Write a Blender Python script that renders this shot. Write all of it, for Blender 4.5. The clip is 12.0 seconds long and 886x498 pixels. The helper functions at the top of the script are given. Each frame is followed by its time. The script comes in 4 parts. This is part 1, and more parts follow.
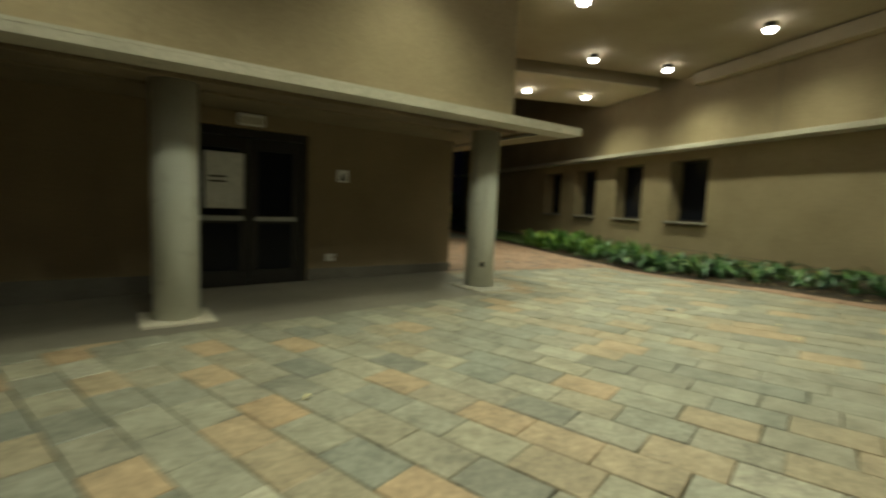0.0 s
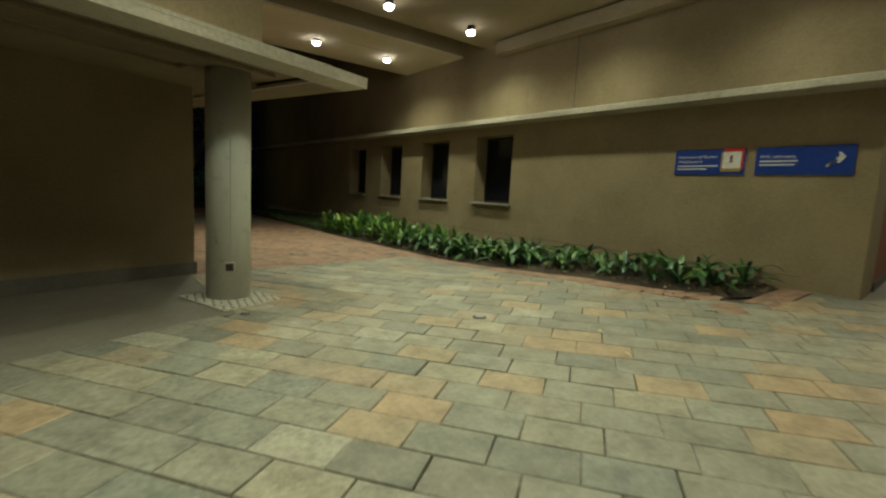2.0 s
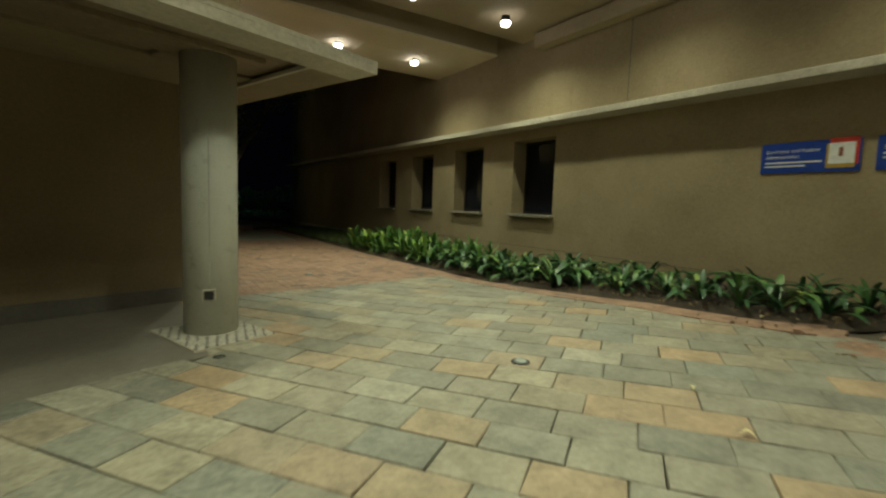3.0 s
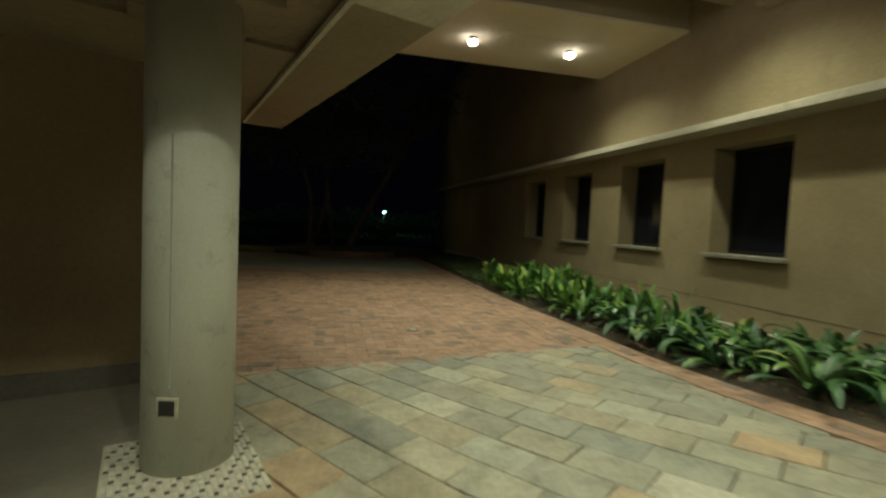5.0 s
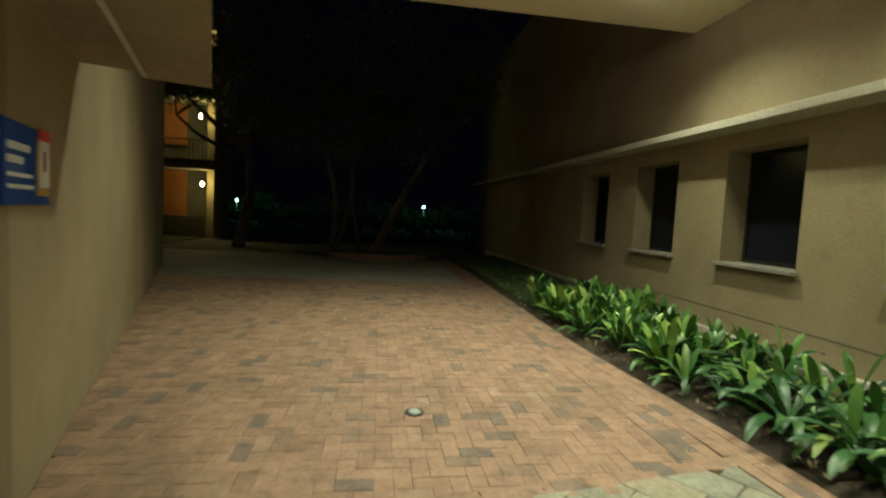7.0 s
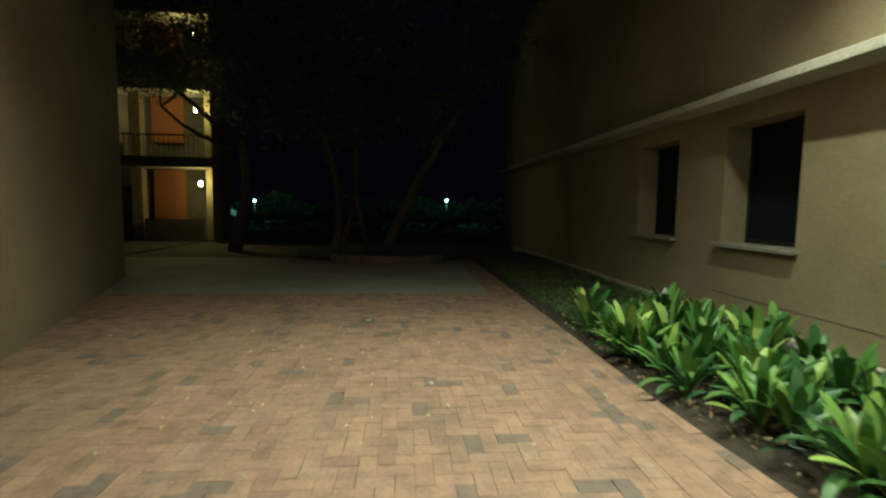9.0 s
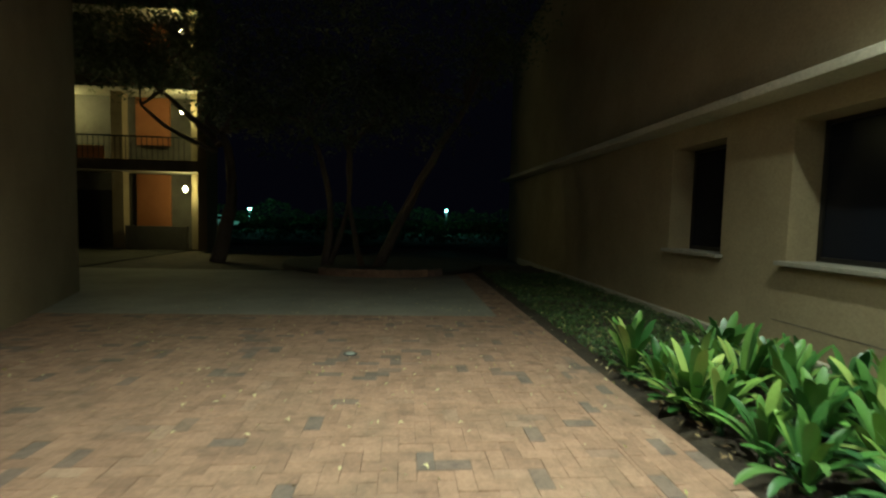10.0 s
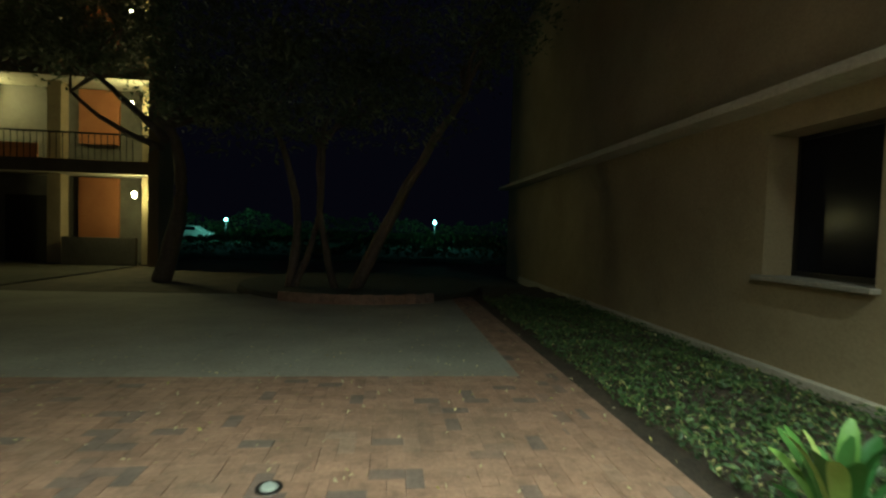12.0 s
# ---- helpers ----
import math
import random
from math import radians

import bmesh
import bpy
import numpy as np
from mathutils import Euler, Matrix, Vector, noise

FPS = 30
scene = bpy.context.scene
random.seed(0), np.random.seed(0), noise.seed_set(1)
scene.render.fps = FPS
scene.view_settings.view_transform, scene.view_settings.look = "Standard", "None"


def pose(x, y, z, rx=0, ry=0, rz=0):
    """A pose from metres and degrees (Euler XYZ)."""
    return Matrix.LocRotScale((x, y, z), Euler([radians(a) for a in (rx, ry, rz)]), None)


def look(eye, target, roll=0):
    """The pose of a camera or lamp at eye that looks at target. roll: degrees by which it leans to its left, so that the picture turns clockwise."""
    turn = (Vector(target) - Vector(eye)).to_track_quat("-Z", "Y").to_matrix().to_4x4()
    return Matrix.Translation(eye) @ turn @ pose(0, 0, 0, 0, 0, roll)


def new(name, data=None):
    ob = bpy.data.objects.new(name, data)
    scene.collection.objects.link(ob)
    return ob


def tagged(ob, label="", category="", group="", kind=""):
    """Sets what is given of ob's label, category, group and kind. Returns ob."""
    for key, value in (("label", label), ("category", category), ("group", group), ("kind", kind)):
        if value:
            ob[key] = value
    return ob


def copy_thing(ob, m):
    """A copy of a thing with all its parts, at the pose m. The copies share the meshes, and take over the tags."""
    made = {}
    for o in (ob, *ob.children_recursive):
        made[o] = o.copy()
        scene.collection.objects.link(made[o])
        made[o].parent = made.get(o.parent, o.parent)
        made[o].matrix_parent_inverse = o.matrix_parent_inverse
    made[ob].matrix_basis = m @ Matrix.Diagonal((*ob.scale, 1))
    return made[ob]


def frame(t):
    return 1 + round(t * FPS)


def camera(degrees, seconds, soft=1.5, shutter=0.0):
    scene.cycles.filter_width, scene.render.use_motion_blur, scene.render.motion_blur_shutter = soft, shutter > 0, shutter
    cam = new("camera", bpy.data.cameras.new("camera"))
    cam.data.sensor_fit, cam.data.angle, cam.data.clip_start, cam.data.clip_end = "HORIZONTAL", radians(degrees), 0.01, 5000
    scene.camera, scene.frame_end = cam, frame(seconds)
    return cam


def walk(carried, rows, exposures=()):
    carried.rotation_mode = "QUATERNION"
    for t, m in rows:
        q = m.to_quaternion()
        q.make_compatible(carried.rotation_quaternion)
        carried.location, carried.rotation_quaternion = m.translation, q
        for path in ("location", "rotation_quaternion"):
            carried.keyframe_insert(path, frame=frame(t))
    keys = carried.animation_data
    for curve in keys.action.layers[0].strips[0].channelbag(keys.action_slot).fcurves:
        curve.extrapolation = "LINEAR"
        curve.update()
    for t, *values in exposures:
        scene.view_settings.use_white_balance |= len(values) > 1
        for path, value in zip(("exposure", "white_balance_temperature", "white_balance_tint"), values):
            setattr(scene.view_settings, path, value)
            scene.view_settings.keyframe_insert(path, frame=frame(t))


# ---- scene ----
cam = camera(87.3, 12.0, soft=2.2, shutter=0.6)
PATH = [
    (0, (0.164, 0.681, 1.309), (0.68, 2.603, 1.117), 2.5),
    (0.5, (0.443, 1.037, 1.28), (1.488, 2.733, 1.098), 3.1),
    (1, (0.848, 1.377, 1.297), (2.233, 2.808, 1.109), 3.5),
    (1.5, (1.217, 1.815, 1.313), (2.491, 3.343, 1.106), 2.9),
    (2, (1.535, 2.29, 1.305), (2.735, 3.872, 1.065), 3.1),
    (2.5, (1.957, 2.674, 1.247), (3.082, 4.318, 1.072), 2.0),
    (2.7, (2.066, 2.87, 1.232), (3.165, 4.531, 1.053), 1.8),
    (4.3, (3.361, 4.322, 1.33), (4.161, 6.149, 1.188), 4.0),
    (4.5, (3.384, 4.547, 1.355), (4.084, 6.416, 1.215), 3.2),
    (5, (3.538, 5.164, 1.371), (3.997, 7.107, 1.265), 2.6),
    (5.5, (3.639, 5.708, 1.415), (3.954, 7.679, 1.295), 2.3),
    (6, (3.826, 6.274, 1.446), (4.138, 8.243, 1.289), 2.2),
    (6.5, (4.07, 6.829, 1.535), (4.359, 8.802, 1.378), 2.4),
    (7, (4.221, 7.407, 1.562), (4.499, 9.382, 1.421), 3.0),
    (7.2, (4.278, 7.63, 1.556), (4.545, 9.606, 1.403), 2.0),
    (9, (4.75, 9.732, 1.535), (4.913, 11.718, 1.363), 0.8),
    (9.5, (4.733, 10.332, 1.518), (4.836, 12.323, 1.355), 2.0),
    (10, (4.829, 10.963, 1.496), (4.995, 12.953, 1.37), 1.4),
    (10.5, (4.849, 11.543, 1.516), (5.042, 13.527, 1.359), 2.4),
    (11, (4.823, 12.139, 1.524), (5.02, 14.124, 1.37), 1.3),
    (11.5, (4.907, 12.741, 1.516), (5.098, 14.73, 1.418), 0.3),
    (12, (4.919, 13.35, 1.49), (5.139, 15.337, 1.42), 1.8),
]
walk(cam, [(t, look(eye, target, roll)) for t, eye, target, roll in PATH],
     [(0.0, -0.08, 6500, 10), (1.0, -0.2, 6500, 10), (2.5, -0.42, 6500, 10), (4.5, -0.4, 6500, 10), (5.5, -0.22, 6500, 10), (7.0, 0.17, 6450, 8), (9.5, 0.42, 5750, 6), (12.0, 1.02, 5520, 5)])

# ---- world and exposure ----
world = bpy.data.worlds.new("night_sky")
scene.world = world
world.use_nodes = True
world.node_tree.nodes["Background"].inputs[0].default_value = (0.55, 0.52, 1.0, 1)
world.node_tree.nodes["Background"].inputs[1].default_value = 0.0014
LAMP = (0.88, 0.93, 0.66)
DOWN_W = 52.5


# ---- materials ----
def nodes_of(name):
    m = bpy.data.materials.new(name)
    m.use_nodes = True
    nt = m.node_tree
    return m, nt, nt.nodes["Principled BSDF"]


def ramp(nt, stops):
    r = nt.nodes.new("ShaderNodeValToRGB")
    el = r.color_ramp.elements
    while len(el) < len(stops):
        el.new(0.5)
    for e, (p, c) in zip(el, stops):
        e.position, e.color = p, (*c, 1)
    return r


def tex(nt, scale, detail=6, rough=0.6, coords="Object", stretch=None):
    tc = nt.nodes.new("ShaderNodeTexCoord")
    n = nt.nodes.new("ShaderNodeTexNoise")
    n.inputs["Scale"].default_value, n.inputs["Detail"].default_value, n.inputs["Roughness"].default_value = scale, detail, rough
    out = tc.outputs[coords]
    if stretch:
        mp = nt.nodes.new("ShaderNodeMapping")
        mp.inputs["Scale"].default_value = stretch
        nt.links.new(out, mp.inputs[0])
        out = mp.outputs[0]
    nt.links.new(out, n.inputs["Vector"])
    return n


def blend(nt, a, b, fac, how="MIX"):
    mx = nt.nodes.new("ShaderNodeMix")
    mx.data_type, mx.blend_type = "RGBA", how
    for sock, v in ((mx.inputs[0], fac), (mx.inputs[6], a), (mx.inputs[7], b)):
        if isinstance(v, (int, float)):
            sock.default_value = v
        elif isinstance(v, tuple):
            sock.default_value = (*v, 1)
        else:
            nt.links.new(v, sock)
    return mx.outputs[2]


def bump(nt, p, height, strength, distance):
    b = nt.nodes.new("ShaderNodeBump")
    b.inputs["Strength"].default_value, b.inputs["Distance"].default_value = strength, distance
    nt.links.new(height, b.inputs["Height"])
    nt.links.new(b.outputs[0], p.inputs["Normal"])


def surface(name, light, dark, rough=0.8, big=0.7, fine=18.0, grain=0.25, relief=0.3, depth=0.01, stain=None, stretch=None, metal=0.0):
    """A weathered surface: two tones in broad patches, fine grain, relief."""
    m, nt, p = nodes_of(name)
    broad = tex(nt, big, 5, 0.6, stretch=stretch)
    col = ramp(nt, [(0.32, dark), (0.68, light)])
    nt.links.new(broad.outputs[0], col.inputs[0])
    grit = tex(nt, fine, 8, 0.7)
    g = ramp(nt, [(0.3, (1 - grain,) * 3), (0.7, (1 + grain * 0.4,) * 3)])
    nt.links.new(grit.outputs[0], g.inputs[0])
    out = blend(nt, col.outputs[0], g.outputs[0], 1.0, "MULTIPLY")
    if stain:
        s = tex(nt, big * 2.7, 9, 0.75)
        k = ramp(nt, [(0.56, (0, 0, 0)), (0.72, (1, 1, 1))])
        nt.links.new(s.outputs[0], k.inputs[0])
        out = blend(nt, out, stain, k.outputs[0])
    nt.links.new(out, p.inputs["Base Color"])
    p.inputs["Roughness"].default_value, p.inputs["Metallic"].default_value = rough, metal
    bump(nt, p, grit.outputs[0], relief, depth)
    return m


def pieces(name, stops, island, rough=0.7, fine=22.0, relief=0.5, depth=0.006, dirt=(0.05, 0.045, 0.03), mottle=0.0):
    """Stone or clay pieces, each with a colour of its own."""
    m, nt, p = nodes_of(name)
    if island:
        pick = nt.nodes.new("ShaderNodeNewGeometry").outputs["Random Per Island"]
    else:
        pick = nt.nodes.new("ShaderNodeObjectInfo").outputs["Random"]
    col = ramp(nt, stops)
    nt.links.new(pick, col.inputs[0])
    grit = tex(nt, fine, 8, 0.7)
    g = ramp(nt, [(0.3, (0.72,) * 3), (0.7, (1.1,) * 3)])
    nt.links.new(grit.outputs[0], g.inputs[0])
    out = blend(nt, col.outputs[0], g.outputs[0], 1.0, "MULTIPLY")
    geo = nt.nodes.new("ShaderNodeNewGeometry")
    if mottle:
        spots = nt.nodes.new("ShaderNodeTexNoise")
        spots.inputs["Scale"].default_value, spots.inputs["Detail"].default_value, spots.inputs["Roughness"].default_value = 5.5, 7, 0.68
        nt.links.new(geo.outputs["Position"], spots.inputs["Vector"])
        k = ramp(nt, [(0.30, (1 - mottle,) * 3), (0.5, (1.0,) * 3), (0.72, (1 + mottle * 0.7,) * 3)])
        nt.links.new(spots.outputs[0], k.inputs[0])
        out = blend(nt, out, k.outputs[0], 1.0, "MULTIPLY")
    wear = nt.nodes.new("ShaderNodeTexNoise")
    wear.inputs["Scale"].default_value, wear.inputs["Detail"].default_value, wear.inputs["Roughness"].default_value = 1.1, 7, 0.7
    nt.links.new(geo.outputs["Position"], wear.inputs["Vector"])
    k = ramp(nt, [(0.48, (0, 0, 0)), (0.74, (0.5, 0.5, 0.5))])
    nt.links.new(wear.outputs[0], k.inputs[0])
    out = blend(nt, out, dirt, k.outputs[0])
    nt.links.new(out, p.inputs["Base Color"])
    if mottle:
        gl = ramp(nt, [(0.3, (rough - 0.18,) * 3), (0.7, (rough + 0.12,) * 3)])
        nt.links.new(wear.outputs[0], gl.inputs[0])
        nt.links.new(gl.outputs[0], p.inputs["Roughness"])
    else:
        p.inputs["Roughness"].default_value = rough
    bump(nt, p, grit.outputs[0], relief, depth)
    return m


def plain(name, colour, rough=0.5, metal=0.0):
    m, nt, p = nodes_of(name)
    n = tex(nt, 14, 6)
    r = ramp(nt, [(0.3, tuple(c * 0.82 for c in colour)), (0.7, tuple(min(1, c * 1.08) for c in colour))])
    nt.links.new(n.outputs[0], r.inputs[0])
    nt.links.new(r.outputs[0], p.inputs["Base Color"])
    p.inputs["Roughness"].default_value, p.inputs["Metallic"].default_value = rough, metal
    return m


def glow(name, colour, strength):
    m, nt, p = nodes_of(name)
    p.inputs["Emission Color"].default_value = (*colour, 1)
    p.inputs["Emission Strength"].default_value = strength
    p.inputs["Base Color"].default_value = (*colour, 1)
    return m


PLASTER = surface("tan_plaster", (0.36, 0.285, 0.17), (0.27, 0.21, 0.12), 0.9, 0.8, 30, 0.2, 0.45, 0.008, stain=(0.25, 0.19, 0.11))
# PLASTER again, darker and browner to hold the shade under the canopy.
PLASTER_SHADED = surface("shaded_plaster", (0.26, 0.195, 0.115), (0.20, 0.148, 0.086), 0.9, 0.6, 30, 0.2, 0.45, 0.008)
CONCRETE = surface("pale_concrete", (0.55, 0.50, 0.40), (0.42, 0.385, 0.30), 0.85, 0.9, 26, 0.25, 0.4, 0.008, stain=(0.24, 0.215, 0.16))
COLUMN = surface("column_concrete", (0.63, 0.635, 0.56), (0.50, 0.505, 0.44), 0.75, 1.6, 60, 0.10, 0.2, 0.006, stain=(0.33, 0.32, 0.27), stretch=(1, 1, 0.35))
SEAM = surface("seam_concrete", (0.44, 0.435, 0.38), (0.36, 0.355, 0.31), 0.85, 3, 40, 0.2, 0.3, 0.006)
# Browner than CONCRETE: shade under the canopy is put into both tones.
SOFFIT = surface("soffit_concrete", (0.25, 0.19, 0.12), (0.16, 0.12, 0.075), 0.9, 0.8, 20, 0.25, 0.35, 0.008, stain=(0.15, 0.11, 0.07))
CANTILEVER = surface("underside_shade_concrete", (0.27, 0.215, 0.13), (0.20, 0.155, 0.095), 0.9, 1.1, 24, 0.2, 0.35, 0.008, stain=(0.22, 0.16, 0.10))
CEIL = surface("ceiling_paint", (0.40, 0.33, 0.22), (0.30, 0.24, 0.15), 0.9, 0.5, 20, 0.15, 0.2, 0.006)
PLINTH = surface("grey_plinth", (0.15, 0.135, 0.11), (0.10, 0.09, 0.075), 0.8, 1.2, 24, 0.25, 0.4, 0.006)
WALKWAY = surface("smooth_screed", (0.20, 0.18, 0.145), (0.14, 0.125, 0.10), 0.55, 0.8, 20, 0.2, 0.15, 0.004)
SCREED = surface("pale_screed", (0.36, 0.345, 0.285), (0.28, 0.268, 0.22), 0.38, 0.8, 22, 0.15, 0.15, 0.004)
SOIL = surface("garden_soil", (0.10, 0.075, 0.05), (0.05, 0.038, 0.026), 0.95, 3, 40, 0.5, 0.9, 0.03)
EARTH = surface("dark_earth", (0.07, 0.065, 0.045), (0.04, 0.038, 0.026), 0.95, 0.8, 12, 0.5, 0.9, 0.03)
JOINT = surface("joint_sand", (0.14, 0.115, 0.085), (0.08, 0.068, 0.05), 0.95, 2, 40, 0.5, 0.8, 0.01)
PATCH = surface("grey_concrete_slab", (0.36, 0.345, 0.285), (0.26, 0.25, 0.205), 0.8, 0.9, 24, 0.25, 0.4, 0.006, stain=(0.19, 0.19, 0.15))
ORANGE = surface("orange_paint", (0.72, 0.25, 0.06), (0.62, 0.20, 0.045), 0.8, 0.8, 24, 0.12, 0.3, 0.006)
ORANGE_DULL = surface("dull_orange_paint", (0.42, 0.16, 0.055), (0.33, 0.12, 0.04), 0.85, 0.8, 24, 0.15, 0.3, 0.006)
OCHRE = plain("ochre_print", (0.42, 0.27, 0.05), 0.5)
REDWALL = surface("red_brown_paint", (0.30, 0.10, 0.05), (0.24, 0.08, 0.04), 0.8, 0.8, 24, 0.12, 0.3, 0.006)
SILLC = surface("grey_sill_concrete", (0.30, 0.275, 0.225), (0.22, 0.20, 0.16), 0.85, 1.5, 26, 0.25, 0.4, 0.006)
WHITE = plain("white_paint", (0.74, 0.73, 0.68), 0.7)
FRAME = plain("dark_aluminium", (0.035, 0.032, 0.03), 0.4, 0.6)
BLUE = plain("blue_sign", (0.012, 0.05, 0.30), 0.35)
SIGNWHITE = plain("sign_white", (0.75, 0.75, 0.72), 0.4)
SIGNRED = plain("sign_red", (0.55, 0.05, 0.03), 0.4)
# Near-black; also paints the unlit depth of openings and holes.
DARK = plain("black_and_hole_shade", (0.02, 0.018, 0.015), 0.9)
STEEL = plain("dull_steel", (0.42, 0.43, 0.42), 0.3, 0.9)
IRON = plain("dark_iron", (0.03, 0.03, 0.03), 0.5, 0.5)
BARK = surface("bark", (0.20, 0.16, 0.125), (0.10, 0.078, 0.058), 0.95, 2, 16, 0.4, 0.9, 0.03, stretch=(1, 1, 0.2))
LENS = glow("lamp_lens", (1.0, 1.0, 0.92), 30.0)
WARM = glow("warm_lamp", (1.0, 0.86, 0.42), 22.0)
CYAN = glow("street_lamp_glow", (0.35, 1.0, 0.78), 14.0)
GLASS = nodes_of("dark_glass")[0]
GLASS.node_tree.nodes["Principled BSDF"].inputs["Base Color"].default_value = (0.012, 0.013, 0.018, 1)
GLASS.node_tree.nodes["Principled BSDF"].inputs["Roughness"].default_value = 0.16
GLASS.node_tree.nodes["Principled BSDF"].inputs["Specular IOR Level"].default_value = 0.08

PAVE_STOPS = [(0.0, (0.185, 0.187, 0.155)), (0.17, (0.285, 0.262, 0.198)), (0.32, (0.215, 0.220, 0.182)), (0.48, (0.345, 0.312, 0.225)), (0.62, (0.255, 0.252, 0.202)), (0.77, (0.31, 0.262, 0.178)), (0.87, (0.385, 0.285, 0.178)), (0.92, (0.37, 0.265, 0.162)), (0.95, (0.27, 0.265, 0.21)), (1.0, (0.41, 0.38, 0.295))]
BRICK_STOPS = [(0.0, (0.26, 0.155, 0.105)), (0.2, (0.31, 0.185, 0.123)), (0.5, (0.35, 0.212, 0.142)), (0.84, (0.33, 0.20, 0.135)), (0.865, (0.165, 0.125, 0.105)), (0.93, (0.195, 0.135, 0.108)), (0.945, (0.31, 0.19, 0.13)), (1.0, (0.38, 0.25, 0.175))]
PAVER = pieces("paver_stone", PAVE_STOPS, False, 0.6, mottle=0.34, dirt=(0.13, 0.125, 0.096))
PAVER_ALL = pieces("paver_stone_joined", PAVE_STOPS, True, 0.6, mottle=0.34, dirt=(0.13, 0.125, 0.096))
BRICK = pieces("paving_brick", BRICK_STOPS, False, 0.75, 30, 0.6, mottle=0.4, dirt=(0.12, 0.10, 0.07))
BRICK_ALL = pieces("paving_brick_joined", BRICK_STOPS, True, 0.75, 30, 0.6, mottle=0.4, dirt=(0.12, 0.10, 0.07))
LEAF_STOPS = [(0.0, (0.022, 0.068, 0.028)), (0.4, (0.038, 0.105, 0.036)), (0.7, (0.062, 0.15, 0.042)), (0.92, (0.12, 0.22, 0.055)), (1.0, (0.28, 0.36, 0.10))]
LIME = pieces("lime_strap_leaf", [(0.0, (0.03, 0.10, 0.024)), (0.35, (0.065, 0.17, 0.035)), (0.65, (0.12, 0.26, 0.05)), (0.88, (0.24, 0.39, 0.08)), (1.0, (0.44, 0.54, 0.15))], False, 0.35, 9, 0.2, 0.004, (0.05, 0.12, 0.025))
LEAF = pieces("strap_leaf", LEAF_STOPS, False, 0.35, 9, 0.2, 0.004, (0.03, 0.08, 0.02))
COVER = pieces("small_leaf", [(0.0, (0.035, 0.08, 0.028)), (0.6, (0.08, 0.15, 0.042)), (0.9, (0.17, 0.23, 0.065)), (1.0, (0.42, 0.37, 0.15))], True, 0.5, 9, 0.2, 0.004, (0.03, 0.05, 0.02))
CROWN = pieces("tree_leaf", [(0.0, (0.05, 0.08, 0.035)), (0.6, (0.10, 0.13, 0.06)), (1.0, (0.17, 0.19, 0.09))], True, 0.6, 9, 0.2, 0.004, (0.03, 0.05, 0.02))
LITTER = pieces("dry_leaf", [(0.0, (0.45, 0.42, 0.10)), (0.5, (0.62, 0.56, 0.36)), (0.8, (0.50, 0.42, 0.22)), (1.0, (0.22, 0.14, 0.07))], True, 0.8)


# ---- mesh helpers ----
def mesh(name, bm, material):
    me = bpy.data.meshes.new(name)
    bm.to_mesh(me)
    bm.free()
    me.materials.append(material)
    return me


def part(name, bm, material, parent, label=""):
    ob = new(name, mesh(name, bm, material))
    ob.parent = parent
    return tagged(ob, label=label)


def thing(name, bm, material, label, category, group="", kind="", m=None):
    ob = new(name, mesh(name, bm, material))
    if m is not None:
        ob.matrix_world = m
    return tagged(ob, label, category, group, kind)


def holder(name, m, label, category, group=""):
    ob = new(name)
    ob.matrix_world = m
    ob.empty_display_size = 0.1
    return tagged(ob, label, category, group)


def box(x0, x1, y0, y1, z0, z1, bevel=0.0, bm=None):
    bm = bm or bmesh.new()
    made = bmesh.ops.create_cube(bm, size=1.0, matrix=Matrix.Translation(((x0 + x1) / 2, (y0 + y1) / 2, (z0 + z1) / 2)) @ Matrix.Diagonal((x1 - x0, y1 - y0, z1 - z0, 1)))
    if bevel:
        edges = list({e for v in made["verts"] for e in v.link_edges})
        bmesh.ops.bevel(bm, geom=edges, offset=bevel, segments=2, affect="EDGES", profile=0.5)
    return bm


def prism(pts, z0, z1, bm=None):
    bm = bm or bmesh.new()
    low = [bm.verts.new((x, y, z0)) for x, y in pts]
    high = [bm.verts.new((x, y, z1)) for x, y in pts]
    n = len(pts)
    bm.faces.new(high)
    bm.faces.new(low[::-1])
    for i in range(n):
        bm.faces.new((low[i], low[(i + 1) % n], high[(i + 1) % n], high[i]))
    bmesh.ops.recalc_face_normals(bm, faces=bm.faces)
    return bm


def cyl(r0, r1, z0, z1, seg=32, x=0, y=0, bm=None, bevel=0.0):
    bm = bm or bmesh.new()
    made = bmesh.ops.create_cone(bm, cap_ends=True, segments=seg, radius1=r0, radius2=r1, depth=z1 - z0, matrix=Matrix.Translation((x, y, (z0 + z1) / 2)))
    for f in bm.faces:
        f.smooth = len(f.verts) == 4
    if bevel:
        rim = [e for e in {e for v in made["verts"] for e in v.link_edges} if any(len(f.verts) > 4 for f in e.link_faces)]
        bmesh.ops.bevel(bm, geom=rim, offset=bevel, segments=2, affect="EDGES")
    return bm


def tube(points, radii, seg=8, bm=None):
    bm = bm or bmesh.new()
    rings = []
    for i, (p, r) in enumerate(zip(points, radii)):
        a, b = Vector(points[max(i - 1, 0)]), Vector(points[min(i + 1, len(points) - 1)])
        turn = (b - a).to_track_quat("Z", "Y")
        rings.append([bm.verts.new(Vector(p) + turn @ Vector((r * math.cos(k * 2 * math.pi / seg), r * math.sin(k * 2 * math.pi / seg), 0))) for k in range(seg)])
    for a, b in zip(rings, rings[1:]):
        for k in range(seg):
            bm.faces.new((a[k], a[(k + 1) % seg], b[(k + 1) % seg], b[k])).smooth = True
    bm.faces.new(rings[0][::-1])
    bm.faces.new(rings[-1])
    return bm


